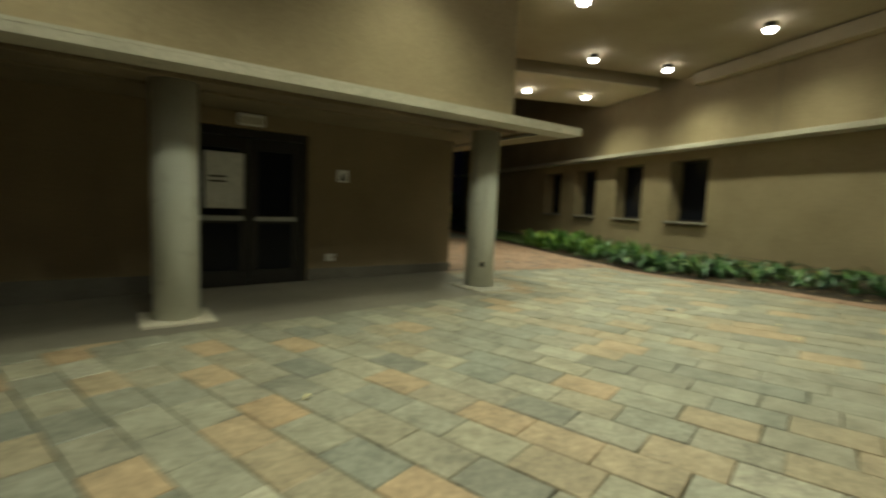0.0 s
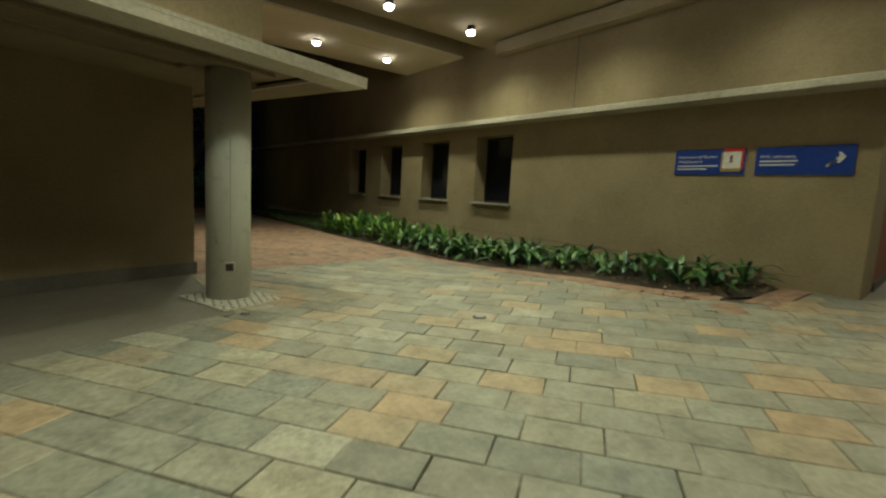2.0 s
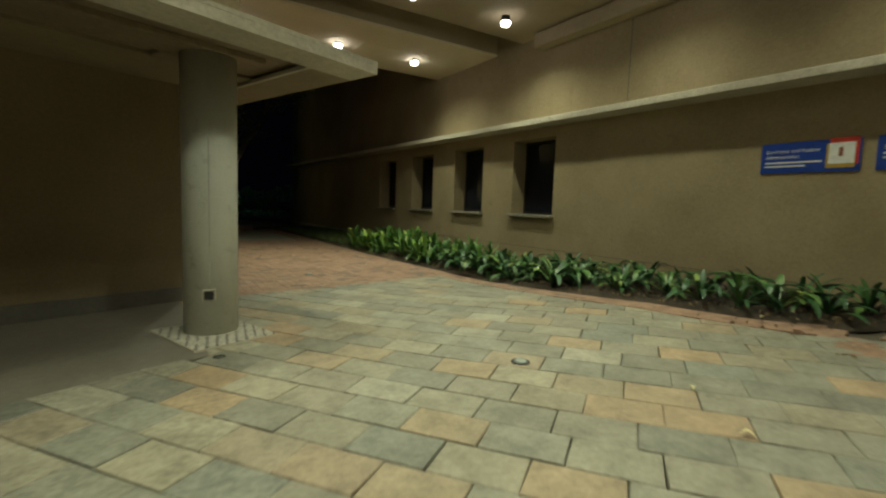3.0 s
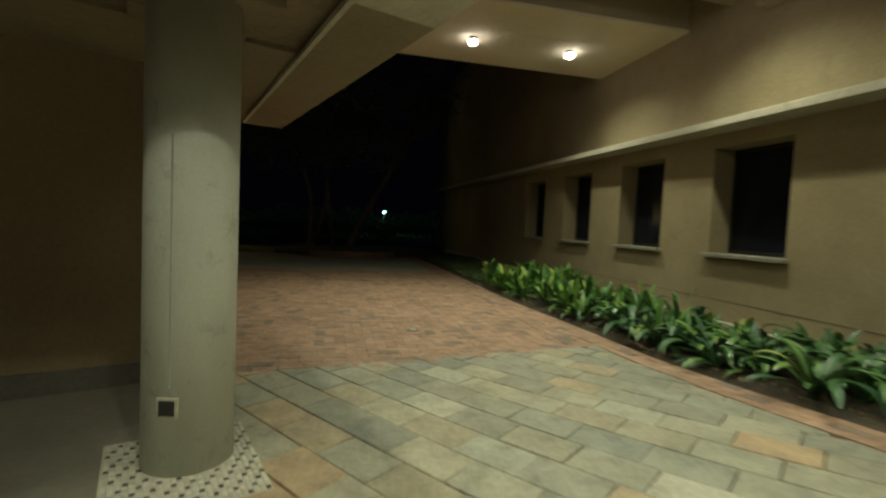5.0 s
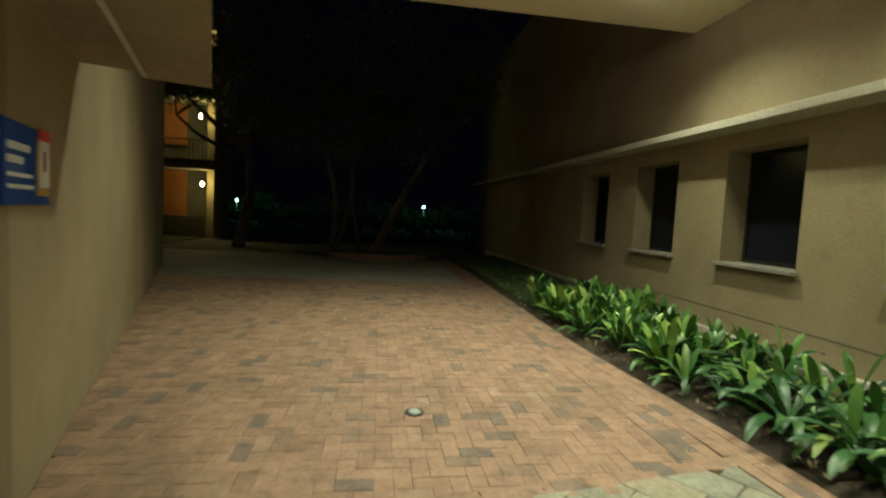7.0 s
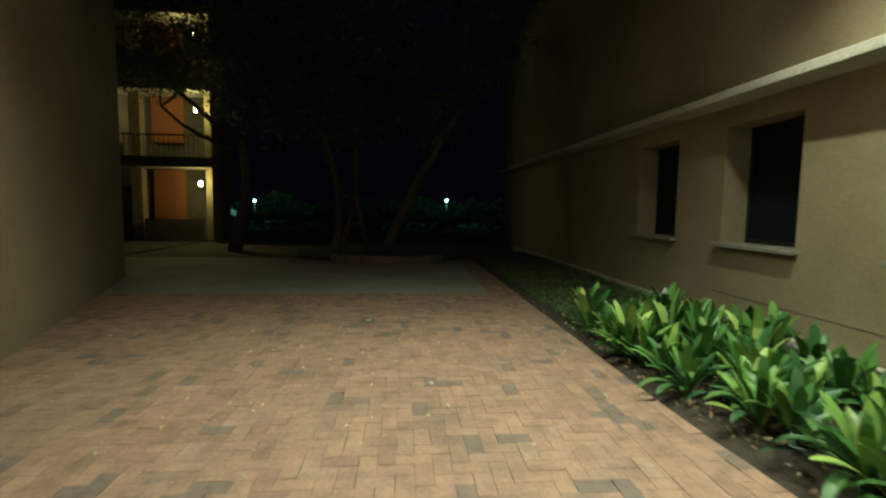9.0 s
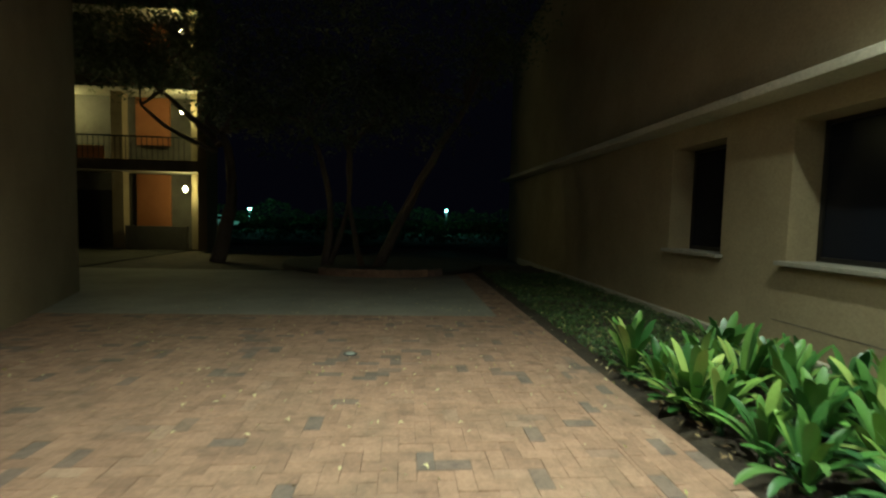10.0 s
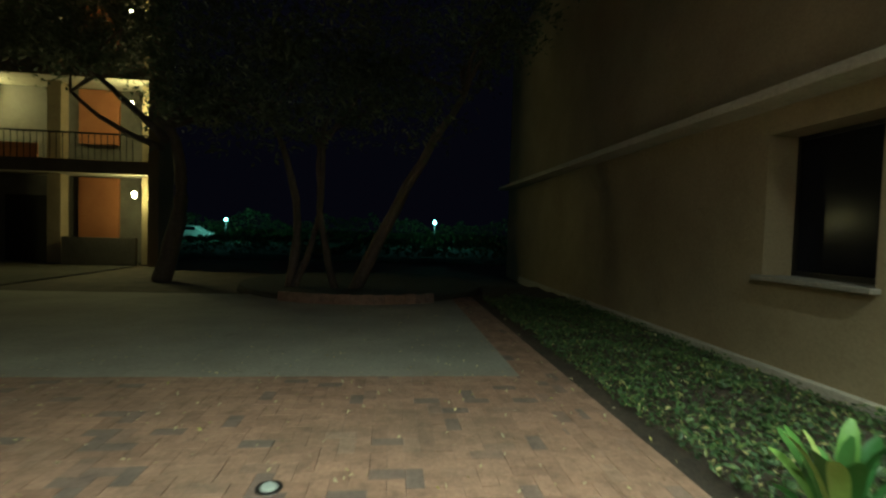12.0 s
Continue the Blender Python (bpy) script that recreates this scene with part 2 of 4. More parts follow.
def inside(p, poly):
    x, y = p
    hit = False
    for (x0, y0), (x1, y1) in zip(poly, poly[1:] + poly[:1]):
        if (y0 > y) != (y1 > y) and x < (x1 - x0) * (y - y0) / (y1 - y0) + x0:
            hit = not hit
    return hit


def gz(x, y):
    """The height of the paving: it falls a little to one side in front of the arcade."""
    s = min(1.0, max(0.0, (9.5 - y) / 3.0))
    rise = 0.022 * (x - 4.2) if x < 4.2 else 0.052 * (x - 4.2)
    return s * max(-0.2, min(0.30, rise))


# ---- ground ----
def spread(a, b, step, far):
    n = int(round((b - a) / step))
    return [-far, -far / 3, a - 14] + [a + (b - a) * i / n for i in range(n + 1)] + [b + 14, far / 3, far]


def ground_sheet():
    xs, ys = spread(-8, 14, 0.5, 600), spread(-8, 24, 0.5, 600)
    bm = bmesh.new()
    grid = [[bm.verts.new((x, y, gz(x, y) - 0.06 if -9 < x < 15 and -9 < y < 25 else -0.06)) for x in xs] for y in ys]
    for a, b in zip(grid, grid[1:]):
        for k in range(len(xs) - 1):
            bm.faces.new((a[k], a[k + 1], b[k + 1], b[k])).smooth = True
    return bm


ground = thing("ground", ground_sheet(), JOINT, "dark sandy earth bed below the paving", "ground", kind="structure")

# the arcade building stands at an angle to the other wing
PHI = radians(20)
OX, OY = 2.65, 9.5
ARC = Matrix.Translation((OX, OY, 0)) @ Matrix.Rotation(PHI, 4, "Z")


def arc(u, v):
    p = ARC @ Vector((u, v, 0))
    return (p.x, p.y)


# ---- the wing with the windows (east) ----
WX, WEND, WFAR = 9.12, 3.68, 30.0
SILL, HEAD = 1.12, 2.70
LIPX, LIP0, LIP1 = 8.72, 2.94, 3.05
TOP = 5.3
OPEN = [9.9 + 2.35 * k for k in range(4)]
WIDE = 1.25


def east_wall():
    bm = bmesh.new()
    x0, x1 = WX, WX + 0.55
    box(x0, x1, WEND, WFAR, -0.1, SILL, bm=bm)
    box(x0, x1, WEND, WFAR, HEAD, 2.80, bm=bm)
    y = WEND
    for o in OPEN:
        box(x0, x1, y, o, SILL, HEAD, bm=bm)
        y = o + WIDE
    box(x0, x1, y, WFAR, SILL, HEAD, bm=bm)
    return bm


thing("wall_east", east_wall(), PLASTER, "tan rough-plastered wall with four deep windows", "wall", kind="structure")
thing("wall_east_upper", box(WX, WX + 0.55, -6, WFAR, 2.80, 8.5), PLASTER, "tan rough-plastered upper wall above the ledge", "wall", kind="structure")
ledge = box(LIPX, WX + 0.5, -6, WFAR, LIP0, LIP1, 0.012)
for v in ledge.verts:  # the ledge is not quite level
    v.co.z += 0.014 * (min(v.co.y, 20) - 8.5)
thing("ledge_east", ledge, CONCRETE, "pale concrete ledge running along the wall", "ledge", kind="structure")
thing("wall_joint", box(WX - 0.003, WX - 0.0005, 8.30, 8.316, 3.1, 4.7), PLINTH, "thin dark upright joint in the upper wall", "joint", kind="structure")
thing("wall_crack", box(WX - 0.004, WX - 0.0005, 4.3, 16.0, 0.43, 0.438), PLINTH, "thin dark level crack along the wall foot", "crack", kind="structure")
thing("wall_footing", box(WX - 0.10, WX - 0.002, 8.0, 28.0, -0.1, 0.14, 0.01), CONCRETE, "pale concrete footing strip at the wall foot", "footing", kind="structure")
thing("trim_east", box(WX - 0.25, WX - 0.002, -6, 10.4, 4.45, 4.72, 0.01), CEIL, "tan downstand beam under the ceiling edge", "beam", kind="structure")


def window(n, y0):
    w = holder("window_%d" % n, Matrix.Translation((WX, y0, SILL)), "dark glazed window in a deep plastered reveal", "window", "windows of the wing")
    w["kind"] = "structure"
    part("window_sill", box(-0.11, 0.45, -0.05, WIDE + 0.05, -0.048, 0.004, 0.008), SILLC, w, "grey concrete sill")
    fr = bmesh.new()
    h = HEAD - SILL
    for a, b, c, d in ((0.004, 0.05, 0.004, h), (WIDE - 0.05, WIDE - 0.004, 0.004, h), (0.05, WIDE - 0.05, 0.004, 0.06), (0.05, WIDE - 0.05, h - 0.05, h - 0.004)):
        box(0.36, 0.42, a, b, c, d, bm=fr)
    part("window_frame", fr, FRAME, w)
    part("pane", box(0.385, 0.395, 0.05, WIDE - 0.05, 0.06, h - 0.05), GLASS, w)
    return w


for n, y0 in enumerate(OPEN):
    window(n + 1, y0)
# Unseen backing, near-black in place of the unlit rooms.
thing("window_dark_backing", box(WX + 0.9, WX + 1.0, WEND + 0.6, WFAR, 0, TOP), DARK, "unseen near-black backing for the unlit rooms behind the windows", "wall", kind="structure")

# ---- ceiling of the covered way ----
CZ = 4.75
SLOT0, SLOT1, CEND = 11.02, 11.9, 14.5


def ceiling_mesh():
    bm = bmesh.new()
    box(-9, WX, -8, SLOT0, CZ, TOP + 0.5, bm=bm)
    box(-2.5, WX, SLOT0, SLOT1, TOP + 0.1, TOP + 0.5, bm=bm)
    box(-2.5, WX, SLOT1, CEND, CZ, TOP + 0.5, bm=bm)
    return bm


PANEL = surface("pale_ceiling_paint", (0.78, 0.68, 0.49), (0.68, 0.58, 0.41), 0.85, 0.6, 20, 0.12, 0.2, 0.005)
thing("ceiling_panel", box(-2.5, WX - 0.003, SLOT1 - 0.004, CEND, CZ - 0.05, CZ - 0.003), PANEL, "pale painted ceiling panel at the end of the covered way", "ceiling", kind="structure")
thing("ceiling_hatch", box(6.25, 7.55, 12.85, 13.55, CZ - 0.058, CZ - 0.0505, 0.004), PANEL, "square flush hatch cover in the pale ceiling", "hatch", kind="structure")
thing("ceiling", ceiling_mesh(), CEIL, "tan painted concrete ceiling with a recessed slot", "ceiling", kind="structure")


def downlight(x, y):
    d = holder("downlight", Matrix.Translation((x, y, CZ)), "lit round surface-mounted ceiling downlight of the seen and added rows", "downlight", "downlights of the covered way")
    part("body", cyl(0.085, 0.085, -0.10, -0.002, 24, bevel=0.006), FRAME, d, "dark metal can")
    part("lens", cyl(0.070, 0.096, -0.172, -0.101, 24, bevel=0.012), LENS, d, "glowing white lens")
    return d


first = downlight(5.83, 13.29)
# x, y, strength and beam width, both tuned lamp by lamp for brightness
# (3.94, 13.30) is added out of view to brighten the side wall.
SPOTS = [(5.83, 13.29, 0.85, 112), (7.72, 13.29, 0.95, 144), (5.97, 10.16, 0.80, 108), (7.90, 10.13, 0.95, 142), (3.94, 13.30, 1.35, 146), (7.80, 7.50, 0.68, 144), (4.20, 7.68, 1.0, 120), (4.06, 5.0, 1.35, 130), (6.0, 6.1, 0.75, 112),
         # Unseen downlights, added to light the facade, columns and near paving.
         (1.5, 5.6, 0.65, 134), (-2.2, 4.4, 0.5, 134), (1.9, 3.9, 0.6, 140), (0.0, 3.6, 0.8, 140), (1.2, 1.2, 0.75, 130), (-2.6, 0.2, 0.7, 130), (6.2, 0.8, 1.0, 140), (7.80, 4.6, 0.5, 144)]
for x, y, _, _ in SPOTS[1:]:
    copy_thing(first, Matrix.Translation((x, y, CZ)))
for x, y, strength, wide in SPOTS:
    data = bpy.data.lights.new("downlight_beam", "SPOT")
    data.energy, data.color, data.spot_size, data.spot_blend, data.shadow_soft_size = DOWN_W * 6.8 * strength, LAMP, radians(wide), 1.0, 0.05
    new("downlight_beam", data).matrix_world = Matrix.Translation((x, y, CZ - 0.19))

# ---- the arcade building (west) ----
SZ0, SZ1, SZB = 2.525, 2.605, 2.485
DECK = 2.57
SLAB = [(-14, -2.45), (0.75, -2.45), (0.84, 1.76), (-14, 1.76)]
slab = thing("canopy_slab", prism(SLAB, DECK, SZ1), CONCRETE, "pale concrete canopy slab over the arcade", "canopy", kind="structure", m=ARC)
fascia = prism([(-14, -2.448), (0.748, -2.448), (0.76, -2.05), (-14, -2.05)], SZB, DECK - 0.001)
part("fascia", fascia, CONCRETE, slab, "pale stained concrete edge")
part("edge_beam", prism([(0.27, -2.048), (0.76, -2.048), (0.848, 1.758), (0.42, 1.758)], SZB + 0.002, DECK - 0.001), CANTILEVER, slab, "stained concrete edge beam, browned for underside shade")
# Coffer soffit painted darkest, as its shade is deepest; inner bay lighter.
part("soffit", prism([(-13.9, -2.048), (0.268, -2.048), (0.31, -0.98), (-13.9, -0.98)], DECK - 0.012, DECK - 0.001), SOFFIT, slab, "stained concrete soffit, browned for shade under the slab")
part("soffit", prism([(-13.9, -0.978), (0.308, -0.978), (0.418, 1.756), (-13.9, 1.756)], SZ0, DECK - 0.001), CANTILEVER, slab, "stained concrete soffit of the inner bay, browned for lighter shade")
part("beam", box(-0.72, -0.08, -1.25, -0.982, SZ0 - 0.02, DECK - 0.013, 0.01), SOFFIT, slab, "stained concrete beam, browned for shade under the slab")
part("beam", box(-13, 0.02, -1.70, -1.252, SZ0 - 0.02, DECK - 0.013, 0.01), SOFFIT, slab, "stained concrete beam, browned for shade under the slab")
# Pale strip paints the light that this side of the beam catches.
part("lit_beam_side", prism([(0.235, -2.046), (0.268, -2.046), (0.418, 1.755), (0.385, 1.755)], SZB + 0.001, SZ0 - 0.001), CONCRETE, slab, "inner side of the edge beam, paled for caught light")
thing("wall_west_upper", box(-14, -0.50, -2.18, 4, SZ1, TOP + 0.6), PLASTER, "tan plastered upper storey above the canopy", "wall", kind="structure", m=ARC)

DOOR0, DOOR1, DOORH = -4.6, -2.85, 2.30


def west_wall():
    bm = bmesh.new()
    box(-14, DOOR0, 0, 0.3, -0.3, SZ0, bm=bm)
    box(DOOR1, 0, 0, 0.3, -0.3, SZ0, bm=bm)
    box(DOOR0, DOOR1, 0, 0.3, DOORH, SZ0, bm=bm)
    return bm


# Canopy shade is put into this wall's darker plaster tone.
thing("wall_west", west_wall(), PLASTER_SHADED, "plastered wall under the canopy, darkened for its shade", "wall", kind="structure", m=ARC)
side = box(-0.3, 0, 0.302, 1.77, -0.3, SZ0)
box(-0.3, 0, 1.772, 11.3, -0.3, 6.0, bm=side)
thing("wall_west_side", side, PLASTER, "tan plastered side wall along the brick court", "wall", kind="structure", m=ARC)
thing("wall_west_back", box(-14, -0.302, 9, 9.3, -0.3, TOP), PLASTER_SHADED, "back wall in the shade-darkened plaster", "wall", kind="structure", m=ARC)
base = bmesh.new()
box(-14, DOOR0 - 0.01, -0.025, -0.002, -0.3, 0.16, bm=base)
box(DOOR1 + 0.01, 0.02, -0.025, -0.002, -0.3, 0.16, bm=base)
thing("baseboard", base, PLINTH, "grey painted plinth along the foot of the wall", "plinth", kind="structure", m=ARC)


def walkway_mesh():
    bm = bmesh.new()
    rows = []
    for k in range(8):
        v = -2.15 + 2.146 * k / 7
        end = -0.66 + 0.65 * (v + 2.1) / 2.1
        row = []
        for n in range(41):
            x, y = arc(-14 + (end + 14) * n / 40, v)
            row.append(bm.verts.new((x, y, gz(x, y) - 0.004)))
        rows.append(row)
    for p, q in zip(rows, rows[1:]):
        for n in range(40):
            bm.faces.new((p[n], p[n + 1], q[n + 1], q[n]))
    rim = [e for e in bm.edges if len(e.link_faces) == 1]
    down = bmesh.ops.extrude_edge_only(bm, edges=rim)["geom"]
    bmesh.ops.translate(bm, verts=[g for g in down if isinstance(g, bmesh.types.BMVert)], vec=(0, 0, -0.12))
    return bm


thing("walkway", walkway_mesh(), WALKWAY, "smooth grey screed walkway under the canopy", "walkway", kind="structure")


def column(u, v, label):
    x, y = arc(u, v)
    g = gz(x, y)
    c = holder("column", Matrix.Translation((x, y, g)) @ Matrix.Rotation(PHI, 4, "Z"), label, "column", "round columns of the arcade")
    part("shaft", cyl(0.235, 0.235, -0.1, SZ0 - 0.02 - g, 48), COLUMN, c)
    return c


col_a = column(-0.40, -1.45, "round grey concrete column with a small square socket hole")
sock = part("socket_box", box(-0.055, 0.055, -0.243, -0.20, 0.32, 0.43, 0.004), CONCRETE, col_a, "pale frame of an empty socket box")
sock.rotation_euler = (0, 0, radians(-30))
part("socket_hole", box(-0.04, 0.04, -0.248, -0.243, 0.335, 0.415), DARK, sock, "dark hole with loose wires")
part("formwork_seam", box(-0.005, 0.005, -0.2365, -0.20, 0.48, 1.78), SEAM, col_a, "faint upright formwork seam").rotation_euler = (0, 0, radians(-28))
col_b = column(-4.83, -1.45, "round grey concrete column on a square concrete foot")
part("foot", box(-0.36, 0.36, -0.36, 0.36, -0.1, 0.025, 0.008), CONCRETE, col_b, "pale concrete foot")

# ---- door, signs and fittings under the canopy ----
def west_door():
    d = holder("door_1", ARC @ Matrix.Translation((DOOR0, 0.10, -0.09)), "closed dark glazed double door with a pale notice", "door")
    d["kind"] = "structure"
    w, h = DOOR1 - DOOR0, DOORH + 0.085
    fr = bmesh.new()
    for a, b, c, e in ((0.004, 0.09, 0, h), (w - 0.09, w - 0.004, 0, h), (0.09, w - 0.09, h - 0.12, h - 0.004)):
        box(a, b, -0.06, 0.06, c, e, bm=fr)
    part("door_frame", fr, FRAME, d)
    half = (w - 0.18) / 2
    for k in range(2):
        a = 0.09 + k * half + 0.004
        b = a + half - 0.008
        leaf = bmesh.new()
        for p, q, c, e in ((a, a + 0.13, 0.01, h - 0.125), (b - 0.13, b, 0.01, h - 0.125), (a + 0.13, b - 0.13, 0.01, 0.26), (a + 0.13, b - 0.13, h - 0.30, h - 0.125), (a + 0.13, b - 0.13, 0.98, 1.10)):
            box(p, q, -0.03, 0.03, c, e, bm=leaf)
        lf = part("door_leaf", leaf, FRAME, d, "dark metal door leaf")
        for c, e in ((0.26, 0.98), (1.10, h - 0.30)):
            part("pane", box(a + 0.13, b - 0.13, -0.006, 0.006, c, e), GLASS, lf)
        part("push_bar", box(a + 0.08, b - 0.08, -0.085, -0.032, 1.02, 1.09, 0.01), STEEL, lf, "pale steel push bar")
    part("notice", box(0.27, 0.80, -0.040, -0.031, 1.20, 2.02), SIGNWHITE, d, "large white paper notice")
    for c in (1.58, 1.65):
        part("notice_line", box(0.32, 0.55, -0.043, -0.0405, c, c + 0.028), DARK, d, "dark line of print")


west_door()
lamp_w = holder("emergency_light", ARC @ Matrix.Translation((-3.72, -0.002, DOORH + 0.035)), "pale boxy emergency light above the door", "light fitting")
part("housing", box(-0.19, 0.19, -0.09, 0, 0, 0.17, 0.015), WHITE, lamp_w)
part("diffuser", box(-0.17, 0.17, -0.10, -0.091, 0.02, 0.12, 0.003), CONCRETE, lamp_w, "yellowed diffuser")
plate = holder("notice_plate", ARC @ Matrix.Translation((-2.26, -0.004, 1.60)), "small white square notice with a dark pictogram", "sign")
part("plate", box(-0.10, 0.10, -0.008, 0, 0, 0.20, 0.003), SIGNWHITE, plate)
part("pictogram", prism([(-0.05, 0.03), (0.05, 0.03), (0.03, 0.10), (0.0, 0.15), (-0.03, 0.10)], 0, 0.003), DARK, plate).matrix_local = Matrix.Translation((0, -0.0085, 0)) @ Matrix.Rotation(radians(90), 4, "X")
outlet = holder("wall_socket", ARC @ Matrix.Translation((-2.46, -0.004, 0.28)), "white plastic wall socket above the plinth", "socket")
part("cover", box(-0.085, 0.085, -0.03, 0, 0, 0.12, 0.008), WHITE, outlet)
part("switch", box(0.02, 0.06, -0.036, -0.031, 0.035, 0.085, 0.002), CONCRETE, outlet, "small rocker")


FLAT = Matrix.Rotation(radians(90), 4, "X")


def words(text, size, x, z, parent):
    cu = bpy.data.curves.new("lettering", "FONT")
    cu.body, cu.size, cu.extrude = text, size, 0.001
    cu.materials.append(SIGNWHITE)
    ob = new("lettering", cu)
    ob.parent = parent
    ob.matrix_local = Matrix.Translation((x, -0.0195, z)) @ FLAT
    return tagged(ob, "white lettering")


def sign(m, w, h, texts, lines, arrow, panel, label):
    """A blue board in its own plane: x along, z up, facing -y."""
    s = holder("wall_sign", m, label, "sign", "blue direction signs")
    part("board", box(0, w, -0.018, 0, 0, h, 0.004), BLUE, s)
    for text, size, x, z in texts:
        words(text, size, x * w, z * h, s)
    for x0, x1, z0, z1 in lines:
        part("text_line", box(x0 * w, x1 * w, -0.021, -0.0185, z0 * h, z1 * h), SIGNWHITE, s, "white line of small print")
    if arrow:
        bm = prism([(0.735 * w, 0.26 * h), (0.765 * w, 0.26 * h), (0.775 * w, 0.46 * h), (0.80 * w, 0.46 * h), (0.835 * w, 0.60 * h), (0.86 * w, 0.62 * h), (0.835 * w, 0.76 * h), (0.86 * w, 0.76 * h), (0.915 * w, 0.60 * h), (0.86 * w, 0.40 * h), (0.835 * w, 0.40 * h), (0.845 * w, 0.50 * h), (0.82 * w, 0.49 * h), (0.80 * w, 0.37 * h), (0.79 * w, 0.36 * h), (0.745 * w, 0.36 * h)][::-1], 0, 0.003)
        part("arrow", bm, SIGNWHITE, s, "white bent arrow").matrix_local = Matrix.Translation((0, -0.0185, 0)) @ FLAT
    if panel:
        a, e = panel
        p = part("notice_panel", box(a * w, e * w, -0.024, -0.0185, 0.12 * h, 0.86 * h), OCHRE, s, "ochre-edged notice")
        part("red_edge", box(a * w + 0.03, e * w, -0.0245, -0.0186, 0.862 * h, 1.03 * h), SIGNRED, p, "red top strip")
        part("red_side", box(e * w + 0.001, e * w + 0.03, -0.0245, -0.0186, 0.22 * h, 1.03 * h), SIGNRED, p, "red side strip")
        part("paper", box(a * w + 0.025, e * w - 0.004, -0.027, -0.0245, 0.24 * h, 0.88 * h), SIGNWHITE, p, "white paper")
        part("emblem", box((a + e) / 2 * w - 0.018, (a + e) / 2 * w + 0.022, -0.029, -0.0275, 0.46 * h, 0.74 * h), REDWALL, p, "brown emblem")
    return s


EASTFACE = Matrix.Rotation(radians(-90), 4, "Z")
T1 = ((0.05, 0.64, 0.32, 0.37), (0.05, 0.48, 0.20, 0.25))
T2 = ((0.05, 0.46, 0.46, 0.51), (0.05, 0.43, 0.33, 0.38))
T3 = ((0.06, 0.50, 0.66, 0.75), (0.06, 0.36, 0.50, 0.59), (0.06, 0.56, 0.34, 0.39), (0.06, 0.57, 0.20, 0.25))
sign(Matrix.Translation((WX - 0.003, 6.17, 1.80)) @ EASTFACE, 1.02, 0.38, (("Enrolment and Student", 0.062, 0.05, 0.66), ("Administration", 0.062, 0.05, 0.48)), T1, False, (0.68, 0.95), "blue wall sign with white print and a red-topped notice")
sign(Matrix.Translation((WX - 0.003, 5.02, 1.80)) @ EASTFACE, 1.10, 0.38, (("Skills Laboratory", 0.062, 0.05, 0.60),), T2, True, None, "blue wall sign with white print and a bent arrow")
sign(ARC @ Matrix.Translation((0.003, 0.16, 1.51)) @ Matrix.Rotation(radians(90), 4, "Z"), 0.72, 0.385, (), T3, False, (0.66, 0.94), "blue wall sign with white print on the tan side wall")

# ---- passage beyond the end of the wing ----
PF = 0.60
apron = bmesh.new()
RISE = ((9.25, 0.245), (10.2, 0.40), (11.5, PF), (26.0, PF))
for (xa, za), (xb, zb) in zip(RISE, RISE[1:]):
    top = [apron.verts.new(p) for p in ((xa, -6, za), (xb, -6, zb), (xb, 12 if xa > 11 else WEND, zb), (xa, 12 if xa > 11 else WEND, za))]
    low = [apron.verts.new((v.co.x, v.co.y, -0.1)) for v in top]
    apron.faces.new(top)
    apron.faces.new(low[::-1])
    for k in range(4):
        apron.faces.new((low[k], low[(k + 1) % 4], top[(k + 1) % 4], top[k]))
thing("passage_floor", apron, SCREED, "pale smooth concrete ramp and floor of the passage", "floor", kind="structure")
thing("passage_wall", box(WX + 0.552, 11.6, WEND + 0.002, 5.2, 0, LIP0), REDWALL, "red-brown painted passage wall", "wall", kind="structure")
thing("passage_pier", box(16.0, 24.0, 4.18, 4.85, 0, 5.2), ORANGE, "bright orange painted wall at the back of the passage", "wall", kind="structure")
skirt = bmesh.new()
for (xa, za), (xb, zb) in zip(((WX + 0.56, 0.30), (10.2, 0.40), (11.5, PF)), ((10.2, 0.40), (11.5, PF), (11.62, PF))):
    ring = [skirt.verts.new((x, y, z)) for x, za_zb in ((xa, za), (xb, zb)) for y, z in ((WEND - 0.02, za_zb), (WEND - 0.02, za_zb + 0.13), (WEND - 0.001, za_zb + 0.13), (WEND - 0.001, za_zb))]
    for k in range(4):
        skirt.faces.new((ring[k], ring[(k + 1) % 4], ring[4 + (k + 1) % 4], ring[4 + k]))
    skirt.faces.new(ring[3::-1])
    skirt.faces.new(ring[4:])
thing("passage_skirting", skirt, PLINTH, "dark grey skirting of the passage", "plinth", kind="structure")
pier_foot = box(15.975, 15.998, 4.16, 4.84, PF, PF + 0.13)
box(15.975, 23.9, 4.155, 4.178, PF, PF + 0.13, bm=pier_foot)
thing("pier_skirting", pier_foot, PLINTH, "dark grey skirting of the orange wall", "plinth", kind="structure")
thing("passage_beam", box(9.7, 11.3, 3.36, WEND + 0.28, 2.70, 3.7), WHITE, "white painted downstand beam of the passage", "beam", kind="structure")
sw = holder("light_switch", Matrix.Translation((15.997, 4.45, PF + 1.15)), "white plastic light switch on the orange wall", "switch")
part("cover", box(-0.02, 0, -0.12, 0.12, 0, 0.13, 0.005), WHITE, sw)
part("rocker", box(-0.026, -0.021, -0.03, 0.03, 0.03, 0.10, 0.002), CONCRETE, sw)
# Assumed ceiling lamp, out of view; lights the orange wall and floor.
lamp_p = bpy.data.lights.new("passage_light", "POINT")
lamp_p.energy, lamp_p.color, lamp_p.shadow_soft_size = 210, (1.0, 0.95, 0.70), 0.1
new("passage_light", lamp_p).location = (13.4, 2.6, 3.7)
